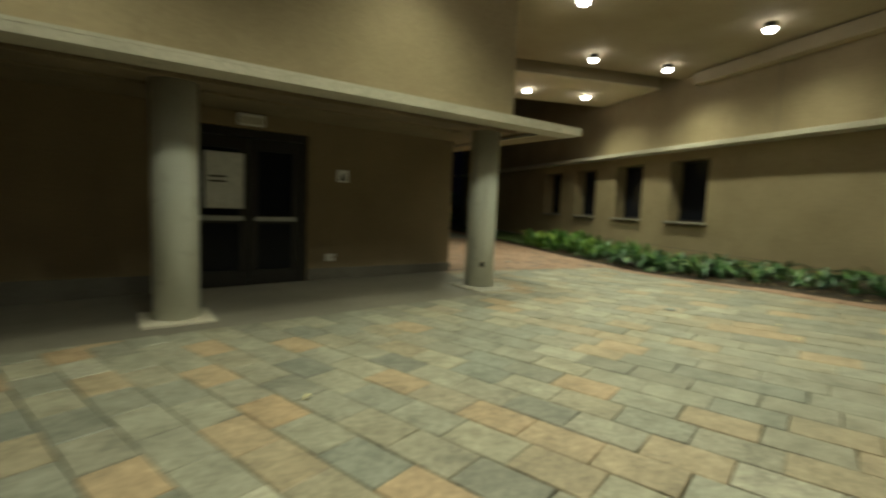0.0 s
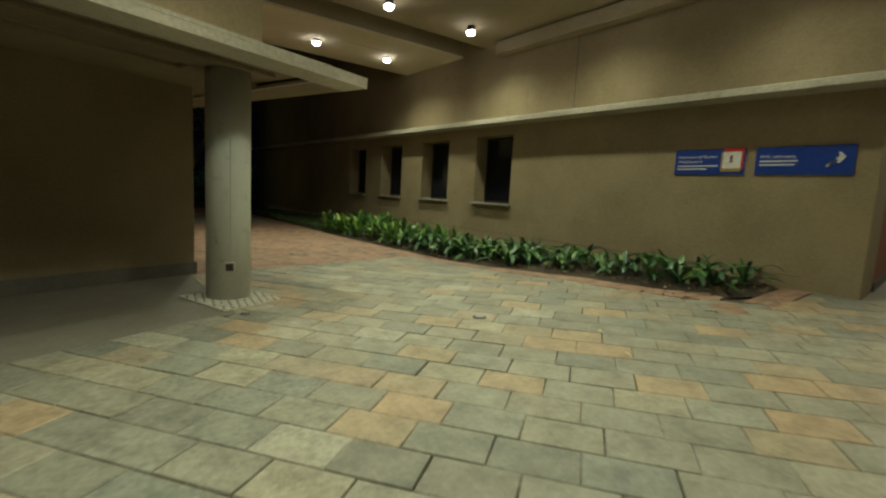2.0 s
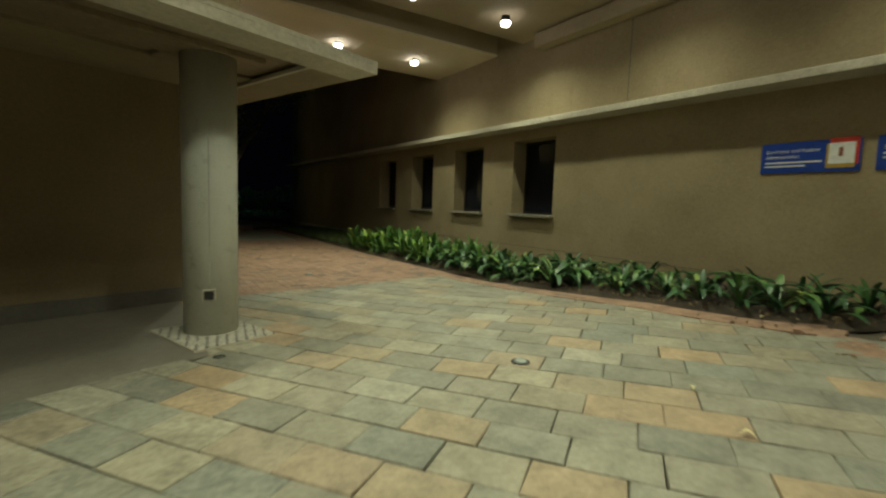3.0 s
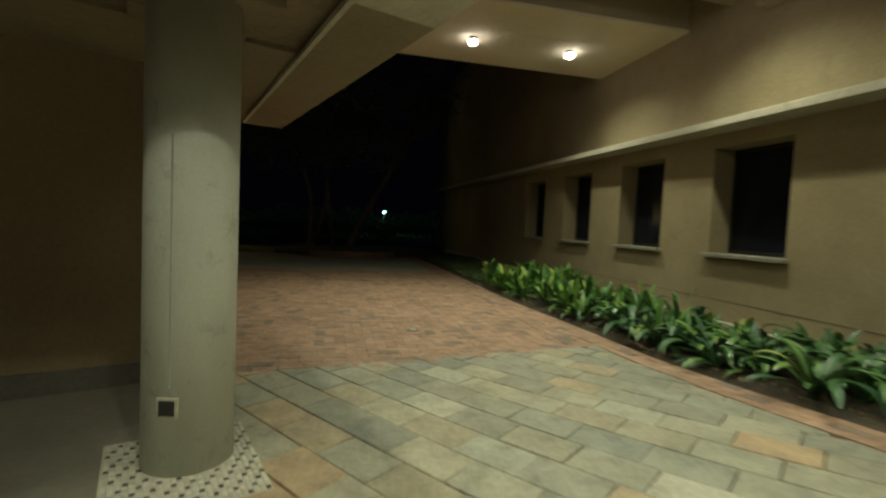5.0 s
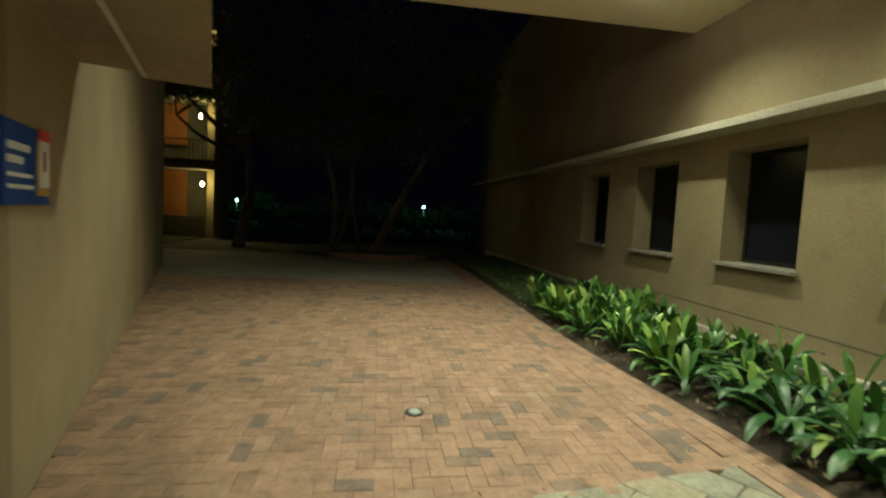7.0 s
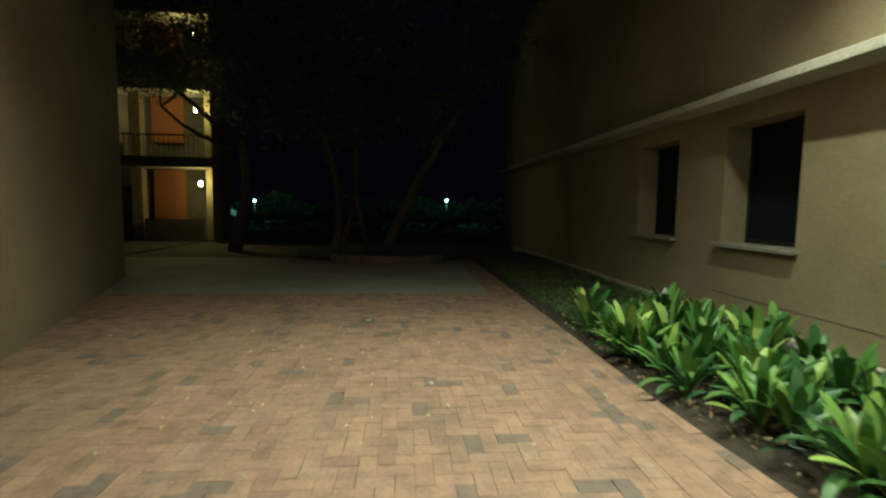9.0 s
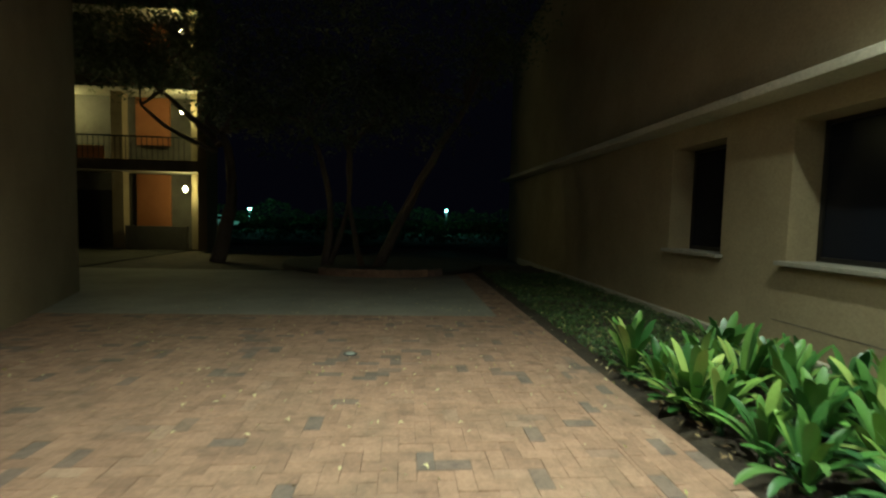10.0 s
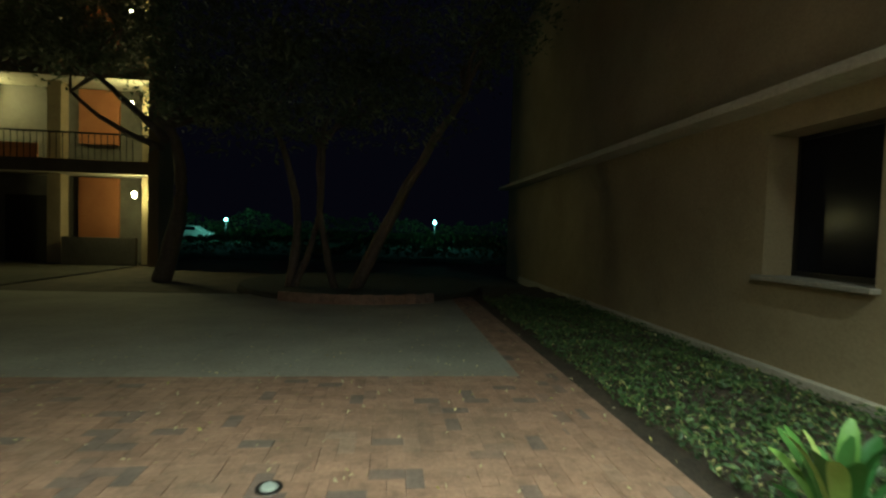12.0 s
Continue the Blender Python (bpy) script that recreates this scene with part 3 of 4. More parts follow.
pl = holder("passage_lamp", Matrix.Translation((13.4, 2.6, 3.978)), "round bulkhead lamp assumed out of view to light the passage", "lamp")
part("base", cyl(0.11, 0.11, -0.04, 0, 20), FRAME, pl)
part("lens", cyl(0.085, 0.10, -0.06, -0.042, 20), LENS, pl)
thing("passage_ceiling", box(WX + 0.56, 14.0, -6, WEND + 0.29, 3.98, 4.2), CEIL, "tan ceiling slab of the passage", "ceiling", kind="structure")

# the gallery block across the inner yard
yard = holder("gallery_block", Matrix.Translation((24, 0, 0)), "dark brick gallery block with a pale floor beam", "building")
part("wall", box(0, 0.4, -8, 6, 0, 9), PLASTER_SHADED, yard)
part("floor_beam", box(-1.4, -1.1, -8, 4.17, 3.42, 3.80, 0.01), CONCRETE, yard, "pale concrete floor beam")
part("floor_slab", box(-1.09, -0.002, -8, 4.17, 3.44, 3.62), CONCRETE, yard)
for k in range(44):
    part("baluster", box(-1.3, -1.26, -3.0 + k * 0.16, -2.96 + k * 0.16, 3.801, 4.80), IRON, yard)
part("handrail", box(-1.32, -1.24, -3.1, 4.1, 4.802, 4.85), IRON, yard)
part("pillar", box(-1.4, -1.0, 1.9, 2.45, 0.6, 3.418, 0.01), PLASTER, yard, "tan pillar")
# Flat near-black panel paints the shade inside the opening.
part("door", box(-0.03, -0.002, -2.0, 4.1, 0.6, 3.2), DARK, yard, "near-black panel painted as the shade of an open doorway")


def bulkhead(x, y, z, watts, ry=0):
    b = holder("bulkhead_lamp", Matrix.Translation((x, y, z)), "lit warm oval bulkhead lamp on the wall", "lamp", "bulkhead lamps")
    part("base", box(-0.10, 0.10, 0.02, 0.06, -0.16, 0.16, 0.02), FRAME, b)
    bm = bmesh.new()
    bmesh.ops.create_uvsphere(bm, u_segments=16, v_segments=10, radius=1, matrix=Matrix.Translation((0, -0.03, 0)) @ Matrix.Diagonal((0.075, 0.06, 0.125, 1)))
    part("diffuser", bm, WARM, b, "glowing warm diffuser")
    data = bpy.data.lights.new("bulkhead_light", "POINT")
    data.energy, data.color, data.shadow_soft_size = watts, (1.0, 0.86, 0.30), 0.12
    new("bulkhead_light", data).location = (x - 0.28 * math.sin(-ry), y - 0.28 * math.cos(ry), z)
    b.rotation_euler = (0, 0, ry)
    return b


bulkhead(17.05, 4.115, 2.55, 14)
bulkhead(22.56, 3.95, 4.10, 12, radians(-90))

# ---- gallery house beyond the court ----
HX, HY = -3.44, 30.35
house = holder("gallery_house", Matrix.Translation((HX, HY, 0)), "three-storey gallery house with orange walls and lit landings", "building")
part("wall", box(-10, 0, 1.6, 1.9, 0, 10), PLINTH, house)
# Dark tone makes the end wall read as unlit.
part("wing_wall", box(0.05, 0.4, -0.1, 0.95, 0, 10), PLASTER_SHADED, house, "thin end wall, darkened as if unlit")
for n, z in enumerate((3.15, 6.35, 9.4)):
    part("floor_slab", box(-10, 0.04, 0.0, 1.598, z, z + 0.28, 0.01), CONCRETE, house, "concrete gallery slab")
    part("slab_edge", box(-10, 0.04, -0.06, -0.002, z - 0.02, z + 0.42), SOFFIT, house, "dark slab edge")
for z0, z1 in ((0, 3.13), (3.44, 6.33), (6.64, 9.38)):
    part("pillar", box(-3.6, -3.15, 0.6, 1.0, z0, z1, 0.01), PLASTER, house, "tan pillar")
    part("pillar", box(-0.5, -0.05, 0.6, 1.0, z0, z1, 0.01), PLASTER, house, "tan pillar")
    part("panel", box(-3.1, -1.75, 1.45, 1.58, z0 + 0.9, z1 - 0.02), ORANGE_DULL, house, "orange painted wall panel")
# Doorway shade drawn as a near-black sheet on the wall.
part("doorway", box(-5.6, -3.9, 1.5, 1.59, 0, 2.4), DARK, house, "near-black panel painted as doorway shade")
part("low_wall", box(-3.0, -0.6, 0.4, 0.55, 0, 0.95), PLINTH, house, "grey low wall")
for z in (3.44, 6.64):
    rail = part("handrail", box(-10, 0, -0.04, 0.0, z + 1.0, z + 1.05), IRON, house, "dark iron handrail")
    for k in range(48):
        part("baluster", box(-9.9 + k * 0.2, -9.88 + k * 0.2, -0.03, -0.01, z, z + 0.998), IRON, house)
part("parapet_panel", box(-9.8, -3.7, 0.3, 0.36, 3.44, 4.1), ORANGE_DULL, house, "orange parapet behind the rail")
bulkhead(HX - 0.62, HY + 0.38, 2.48, 36)
bulkhead(HX - 0.73, HY + 0.38, 5.60, 36)
bulkhead(HX - 0.75, HY + 0.38, 8.75, 30)
bulkhead(HX - 6.0, HY + 0.9, 5.95, 60)

# ---- far lamps, car ----
def leaf_stuff(n, place, size, seed):
    """Many small pointed leaves as one mesh."""
    r = random.Random(seed)
    vs, fs = [], []
    for _ in range(n):
        p, s = Vector(place(r)), size * r.uniform(0.6, 1.3)
        q = Euler((r.uniform(-0.9, 0.9), r.uniform(-0.9, 0.9), r.uniform(0, 6.28))).to_matrix()
        i = len(vs)
        vs += [p + q @ Vector(v) for v in ((-s, 0, 0), (0, -s * 0.42, s * 0.1), (s, 0, -s * 0.15), (0, s * 0.42, s * 0.1))]
        fs.append((i, i + 1, i + 2, i + 3))
    me = bpy.data.meshes.new("leaves")
    me.from_pydata(vs, [], fs)
    return me


def street_lamp(x, y, z, tint):
    s = holder("street_lamp", Matrix.Translation((x, y, -0.06)), "lit post-top garden lamp with a greenish glow", "street lamp", "far garden lamps")
    part("post", cyl(0.06, 0.045, 0, z, 12), IRON, s)
    bm = bmesh.new()
    bmesh.ops.create_uvsphere(bm, u_segments=14, v_segments=10, radius=0.14, matrix=Matrix.Translation((0, 0, z + 0.17)))
    part("globe", bm, tint, s, "glowing globe")
    data = bpy.data.lights.new("street_light", "POINT")
    data.energy, data.color, data.shadow_soft_size = 130, (0.30, 1.0, 0.72), 0.25
    new("street_light", data).location = (x, y - 0.4, z + 0.25)


street_lamp(-10.97, 60, 2.0, CYAN)
street_lamp(9.17, 60, 2.35, CYAN)
LAWN = surface("lawn", (0.045, 0.09, 0.03), (0.025, 0.055, 0.018), 0.95, 1.2, 30, 0.4, 0.9, 0.03)
thing("lawn", box(-60, 60, 36, 90, -0.2, -0.02), LAWN, "rough green lawn beyond the court", "lawn", kind="structure")


def far_spot(r):
    x = r.uniform(-30, 34)
    h = 2.6 + 1.6 * noise.noise((x * 0.25, 0, 5)) + 0.8 * noise.noise((x * 0.9, 2, 5))
    return x, 66 + r.uniform(-1.5, 1.5), max(0.1, h) * r.random() ** 0.7


# Added shrubs screen the lit lawn, standing in for unlit dark ground.
def screen_shrub_spot(r):
    x = r.uniform(-22, 26)
    h = 0.85 + 0.7 * noise.noise((x * 0.35, 1, 9))
    return x, 41 + r.uniform(-1.2, 1.2), max(0.1, h) * r.random() ** 0.7


for n, spot, size, label in ((9000, far_spot, 0.20, "lamp-lit green bushes far beyond the lawn"), (7000, screen_shrub_spot, 0.16, "low shrubs added to hide the lawn as unlit ground")):
    me = leaf_stuff(n, spot, size, n)
    me.materials.append(COVER)
    tagged(new("bushes", me), label, "bushes", kind="stuff")
car = holder("car", Matrix.Translation((-15.0, 62, -0.02)), "white parked hatchback beyond the lawn", "car")
cb = prism([(-2.0, 0.35), (2.0, 0.35), (2.05, 0.75), (1.3, 0.95), (0.6, 1.42), (-1.0, 1.45), (-1.75, 0.98), (-2.05, 0.85)], -0.8, 0.8)
cb.transform(Matrix.Rotation(radians(90), 4, "X"))
part("body", cb, WHITE, car)
for x in (-1.25, 1.25):
    for y in (-0.83, 0.63):
        wb = cyl(0.31, 0.31, -0.1, 0.1, 20)
        wb.transform(Matrix.Translation((x, y + 0.1, 0.31)) @ Matrix.Rotation(radians(90), 4, "X"))
        part("wheel", wb, DARK, car)
part("side_window", box(-0.95, 0.75, -0.812, -0.802, 1.0, 1.34), GLASS, car)

# ---- planting bed along the wing ----
KERB = [(6.82, 26.0), (6.82, 13.0), (6.97, 11.0), (7.04, 9.6), (7.09, 8.4), (7.22, 7.2), (7.45, 6.0), (7.70, 5.1), (8.0, 4.72), (8.5, 4.5), (WX - 0.01, 4.5)]
BED = KERB + [(WX - 0.01, 26.0)]


def kerb_x(y):
    for (x0, y0), (x1, y1) in zip(KERB, KERB[1:]):
        if y1 <= y <= y0:
            return x0 + (x1 - x0) * (y0 - y) / max(1e-6, y0 - y1)
    return KERB[0][0]


def soil_mesh():
    bm = bmesh.new()
    rows = []
    y = 4.52
    while y < 26:
        x0 = kerb_x(y) + 0.01
        row = []
        for k in range(13):
            x = x0 + (WX - 0.005 - x0) * k / 12
            lump = min(1, (y - 4.5) / 0.5) * 0.05 * noise.noise((x * 1.7, y * 1.7, 0)) + 0.03 * noise.noise((x * 6, y * 6, 3))
            row.append(bm.verts.new((x, y, gz(x, y) - 0.012 + (0.06 * min(1, k / 4) * min(1, (y - 4.5) / 0.4) + lump if 0 < k else -0.02))))
        rows.append(row)
        y += 0.16
    for a, b in zip(rows, rows[1:]):
        for k in range(12):
            bm.faces.new((a[k], a[k + 1], b[k + 1], b[k])).smooth = True
    return bm


thing("planting_bed", soil_mesh(), SOIL, "dark crumbly soil of the planting bed", "soil", kind="structure")


def strap(length, width, lift, droop, material):
    """One strap-shaped leaf with a folded midrib and a blunt tip, arching outwards along +x."""
    bm = bmesh.new()
    rows = []
    n = 9
    x = z = 0.0
    a = lift
    for i in range(n + 1):
        t = i / n
        w = width * (0.55 + 0.6 * min(t, 0.6) / 0.6) * (1.0 if t < 0.7 else math.sqrt(max(0.0, 1 - ((t - 0.7) / 0.31) ** 2)))
        w = max(w, 0.004) * 0.87
        rows.append([bm.verts.new(v) for v in ((x, -w, z + w * 0.4), (x, 0, z), (x, w, z + w * 0.4))])
        x += length / n * math.cos(a)
        z += length / n * math.sin(a)
        a -= droop / n * (0.4 + 1.2 * t)
    for p, q in zip(rows, rows[1:]):
        for k in range(2):
            bm.faces.new((p[k], p[k + 1], q[k + 1], q[k])).smooth = True
    return mesh("leaf", bm, material)


rng = random.Random(5)
UPRIGHT = [strap(l, w, radians(e), radians(d), LIME) for l, w, e, d in ((0.50, 0.040, 82, 30), (0.56, 0.043, 74, 45), (0.48, 0.041, 62, 50), (0.44, 0.039, 50, 60), (0.58, 0.042, 86, 35), (0.40, 0.040, 35, 45))]
ARCHED = [strap(l, w, radians(e), radians(d), LEAF) for l, w, e, d in ((0.60, 0.040, 62, 120), (0.68, 0.042, 52, 125), (0.58, 0.039, 40, 95), (0.72, 0.041, 58, 150), (0.50, 0.038, 26, 70), (0.46, 0.034, 74, 60))]


def clivia(x, y, size, many):
    p = thing("strap_leaf_plant", cyl(0.05, 0.03, -0.04, 0.05, 8), LEAF, "clump of arching glossy green strap leaves in the bed", "plant", "strap-leaf plants of the bed", m=Matrix.Translation((x, y, gz(x, y) + 0.03)) @ Matrix.Rotation(rng.uniform(0, 6.28), 4, "Z") @ Matrix.Scale(size, 4))
    for k in range(many):
        leaf = new("leaf", rng.choice(UPRIGHT if rng.random() < (y - 9.3) / 4.5 else ARCHED))
        leaf.parent = p
        turn = k * 2.4 + rng.uniform(-0.3, 0.3)
        leaf.matrix_local = Matrix.Translation((0.02 * math.cos(turn), 0.02 * math.sin(turn), 0.02)) @ Matrix.Rotation(turn, 4, "Z") @ Matrix.Rotation(rng.uniform(-0.25, 0.2), 4, "Y") @ Matrix.Scale(rng.uniform(0.8, 1.15), 4)


y = 4.95
while y < 15.2:
    k0 = kerb_x(y)
    lush = 0.92 if y > 8.0 else 0.85
    cols = 3 if y > 7 else 2
    for c in range(cols):
        x = k0 + 0.36 + 0.46 * c + rng.uniform(-0.12, 0.15)
        if x < WX - 0.35:
            clivia(x, y + rng.uniform(-0.15, 0.15), lush * rng.uniform(0.8, 1.12), (26 if y > 12 else 22) if y > 8 else 15)
    y += 0.31 if y > 11.5 else 0.4


def cover_spot(r):
    y = 15.0 + 8.5 * r.random() ** 1.2
    x = kerb_x(y) + 0.12 + (WX - 0.25 - kerb_x(y)) * r.random()
    return x, y, 0.04 + 0.10 * r.random() * (0.5 + abs(noise.noise((x * 1.4, y * 1.4, 7))) * 1.6)


me = leaf_stuff(16000, cover_spot, 0.030, 3)
me.materials.append(COVER)
tagged(new("ground_cover", me), "low small-leaved green ground cover in the bed", "ground cover", kind="stuff")


def litter_spot(r):
    if r.random() < 0.55:
        x, y = r.uniform(1.0, 6.9), r.uniform(14.5, 20.5)
    else:
        x, y = r.uniform(0.5, 8.8), r.uniform(9.8, 19.0)
    return x, y, gz(x, y) + 0.012 + (0.06 if x > 6.95 else 0)


me = leaf_stuff(800, litter_spot, 0.019, 9)
me.materials.append(LITTER)
tagged(new("fallen_leaves", me), "scattered dry yellow fallen leaves on the bricks", "leaf litter", kind="stuff")


def mulch_spot(r):
    y = 4.4 + 11 * r.random()
    x = kerb_x(y) + 0.04 + (WX - 0.1 - kerb_x(y)) * r.random() ** 1.3
    return x, y, gz(x, y) + 0.035 + 0.03 * r.random()


me = leaf_stuff(1500, mulch_spot, 0.028, 31)
me.materials.append(pieces("dead_leaf", [(0.0, (0.16, 0.10, 0.05)), (0.6, (0.28, 0.20, 0.10)), (1.0, (0.40, 0.33, 0.18))], True, 0.9))
tagged(new("leaf_mulch", me), "brown dead leaves strewn over the bed soil", "leaf litter", kind="stuff")


# ---- trees behind the court ----
def limb(bm, a, b, r0, r1, bend, r, n=8):
    a, b = Vector(a), Vector(b)
    side = Vector((r.uniform(-1, 1), r.uniform(-1, 1), r.uniform(-0.3, 0.6))) * bend
    pts = [a.lerp(b, i / n) + side * math.sin(math.pi * i / n) + Vector((r.uniform(-1, 1), r.uniform(-1, 1), 0)) * r0 * 0.25 for i in range(n + 1)]
    pts[0] = a
    tube(pts, [r0 + (r1 - r0) * i / n for i in range(n + 1)], 8, bm)
    return pts[-1]


def tree(x, y, stems, crown, leaves, label, seed):
    """stems: (foot offset, head offset, radius); crown: balls of leaves (offset, radius)."""
    r = random.Random(seed)
    t = holder("tree", Matrix.Translation((x, y, -0.08)), label, "tree", "trees behind the court")
    bm = bmesh.new()
    tips = []
    for foot, head, rad in stems:
        top = limb(bm, foot, head, rad, rad * 0.45, 0.35, r)
        for k in range(4):
            tip = top + Vector((r.uniform(-1.8, 1.8), r.uniform(-1.5, 1.5), r.uniform(0.6, 2.2)))
            limb(bm, top, tip, rad * 0.4, rad * 0.1, 0.3, r, 5)
            tips.append(tip)
    part("trunk", bm, BARK, t, "grey-brown leaning trunks and limbs")
    balls = [(Vector(c), s) for c, s in crown] + [(p, 0.8) for p in tips]
    clumps = []
    for c, s in balls:
        for _ in range(max(5, int(26 * s))):
            d = Vector((r.gauss(0, 1), r.gauss(0, 1), r.gauss(0, 0.7))).normalized() * s * r.random() ** 0.5
            clumps.append((c + d, 0.12 + 0.25 * r.random()))

    def spot(q):
        c, s = q.choice(clumps)
        return c + Vector((q.gauss(0, s), q.gauss(0, s), q.gauss(0, s * 0.8)))

    me = leaf_stuff(leaves, spot, 0.085, seed + 50)
    me.materials.append(CROWN)
    new("crown", me).parent = t


tree(3.9, 24.6, [((0.1, 0, 0), (2.7, 0.2, 5.0), 0.17), ((-0.25, 0, 0), (-0.7, -0.3, 3.4), 0.10), ((-1.4, 0.1, 0), (-1.9, 0, 4.2), 0.13), ((-1.3, 0, 0), (-0.7, 0.3, 3.8), 0.09)],
     [((-1.0, -0.6, 4.4), 1.3), ((-2.6, -0.4, 5.2), 1.5), ((0.6, 0, 5.8), 1.6), ((2.6, 0.4, 6.8), 1.7), ((-0.4, -1.0, 6.4), 1.8), ((1.4, -0.6, 8.2), 2.2), ((-2.4, 0, 7.8), 2.2), ((4.4, 0.5, 7.8), 1.8), ((-1.2, -1.2, 3.6), 0.6), ((1.6, -0.2, 4.4), 1.1), ((-2.9, -0.2, 4.1), 0.9)], 16000, "dark multi-stemmed tree with leaning trunks and drooping foliage", 11)
tree(-1.25, 26.6, [((0, 0, 0), (0.2, 0, 4.2), 0.26), ((0.1, 0, 3.8), (-1.9, 0.1, 5.6), 0.12), ((0, 0, 3.6), (-2.4, 0.2, 5.0), 0.09)],
     [((-2.6, -0.4, 6.6), 1.2), ((-0.6, -0.6, 7.4), 1.8), ((1.4, -0.2, 6.6), 1.5), ((-4.2, -0.2, 7.4), 1.5), ((-3.4, -0.5, 6.0), 0.8)], 16000, "dark spreading tree in front of the lit gallery house", 23)

# low brick ring round the tree bed
ring = holder("tree_ring", Matrix.Translation((4.2, 26.0, 0)), "low curved brick edging round the tree bed", "edging")
part("soil", cyl(3.15, 3.1, -0.1, 0.10, 40), EARTH, ring, "dark leaf-strewn soil")

# ---- ground lights, mosaic, paving pieces ----
LENSGLASS = plain("frosted_glass", (0.42, 0.47, 0.44), 0.15)


def ground_light(x, y):
    g = holder("ground_light", Matrix.Translation((x, y, gz(x, y))), "small round recessed steel ground light in the paving", "ground light", "recessed ground lights")
    part("rim", cyl(0.085, 0.075, -0.04, 0.008, 28), FRAME, g, "dark metal rim")
    part("glass", cyl(0.055, 0.04, 0.0085, 0.018, 24), LENSGLASS, g, "pale domed glass")


for x, y in ((4.75, 5.83), (4.56, 10.97), (4.26, 16.04)):
    ground_light(x, y)


def slab_mesh(name, l, w, h, material, edge=0.006, jolt=0.0, seed=0):
    """One paving piece with worn top edges, its top at z = 0."""
    r = random.Random(seed)
    bm = bmesh.new()
    rings = []
    for z, e in ((-h, 0.0), (-edge, 0.0), (0.0, edge)):
        rings.append([bm.verts.new((sx * (l / 2 - e) + r.uniform(-jolt, jolt), sy * (w / 2 - e) + r.uniform(-jolt, jolt), z)) for sx, sy in ((-1, -1), (1, -1), (1, 1), (-1, 1))])
    for a, b in zip(rings, rings[1:]):
        for k in range(4):
            bm.faces.new((a[k], a[(k + 1) % 4], b[(k + 1) % 4], b[k]))
    bm.faces.new(rings[-1])
    return mesh(name, bm, material)


def clipped(poly, planes):
    """The part of a polygon on the inner side of each (point, inward normal)."""
    for (px, py), (nx, ny) in planes:
        out = []
        for p, q in zip(poly, poly[1:] + poly[:1]):
            a, b = (p[0] - px) * nx + (p[1] - py) * ny, (q[0] - px) * nx + (q[1] - py) * ny
            if a >= 0:
                out.append(p)
            if a * b < 0:
                out.append((p[0] + (q[0] - p[0]) * a / (a - b), p[1] + (q[1] - p[1]) * a / (a - b)))
        poly = out
        if len(poly) < 3:
            return []
    return poly


def area(poly):
    return abs(sum(p[0] * q[1] - q[0] * p[1] for p, q in zip(poly, poly[1:] + poly[:1]))) / 2


def lay(spots, near, name, l, w, h, mat_one, mat_all, owner, edge, jolt, seed, uneven, bounds=None):
    """Spots of (x, y, turn): the near ones as objects of their own, the rest as one joined mesh; pieces at a bound are cut."""
    r = random.Random(seed)
    kinds = [slab_mesh(name, l, w, h, mat_one, edge, jolt, seed + k) for k in range(5)]
    vs, fs, singles = [], [], 0
    for x, y, a in spots:
        z = gz(x, y) + r.uniform(-uneven, uneven)
        dx, dy = (gz(x + 0.1, y) - gz(x - 0.1, y)) / 0.2, (gz(x, y + 0.1) - gz(x, y - 0.1)) / 0.2
        tilt = Matrix.Translation((x, y, z)) @ Euler((dy + r.uniform(-1, 1) * uneven * 2, -dx + r.uniform(-1, 1) * uneven * 2, 0)).to_matrix().to_4x4()
        m = tilt @ Matrix.Rotation(a + (math.pi if r.random() < 0.5 else 0) + r.uniform(-1, 1) * 0.006, 4, "Z")
        me = r.choice(kinds)
        c, s = math.cos(a), math.sin(a)
        whole = [(x + c * p * l / 2 - s * q * w / 2, y + s * p * l / 2 + c * q * w / 2) for p, q in ((-1, -1), (1, -1), (1, 1), (-1, 1))]
        cut = clipped(whole, bounds(x, y)) if bounds else whole
        if len(cut) < 3 or area(cut) < l * w * 0.06:
            continue
        i = len(vs)
        if area(cut) < l * w * 0.995:
            n = len(cut)
            mid = (sum(p[0] for p in cut) / n, sum(p[1] for p in cut) / n)
            for dz, f in ((-h, 1.0), (-edge, 1.0), (0.0, 1 - 2 * edge / w)):
                vs += [tilt @ Vector((mid[0] + (p[0] - mid[0]) * f - x, mid[1] + (p[1] - mid[1]) * f - y, dz)) for p in cut]
            for k in range(2):
                fs += [(i + k * n + e, i + k * n + (e + 1) % n, i + (k + 1) * n + (e + 1) % n, i + (k + 1) * n + e) for e in range(n)]
            fs.append(tuple(i + 2 * n + e for e in range(n)))
        elif singles < 300 and near(x, y):
            ob = new(name, me)
            ob.parent = owner
            ob.matrix_world = m
            singles += 1
        else:
            vs += [m @ v.co for v in me.vertices]
            fs += [tuple(i + k for k in p.vertices) for p in me.polygons]
    me = bpy.data.meshes.new(name)
    me.from_pydata(vs, [], fs)
    me.materials.append(mat_all)
    ob = new(name + "_field", me)
    ob.parent = owner
    tagged(ob, kind="stuff")


def border_y(x):
    return 9.54 + 0.17 * (x - 3.03)


WALK = [arc(-14, -2.1), arc(-0.75, -2.1), arc(-0.1, 0), arc(-14, 0)]
WALLS = [arc(-14, 0), arc(0, 0), arc(0, 10), arc(-14, 10)]


def kerb_smooth(y):
    return sum(kerb_x(y + d) for d in (-0.4, -0.2, 0.0, 0.2, 0.4)) / 5


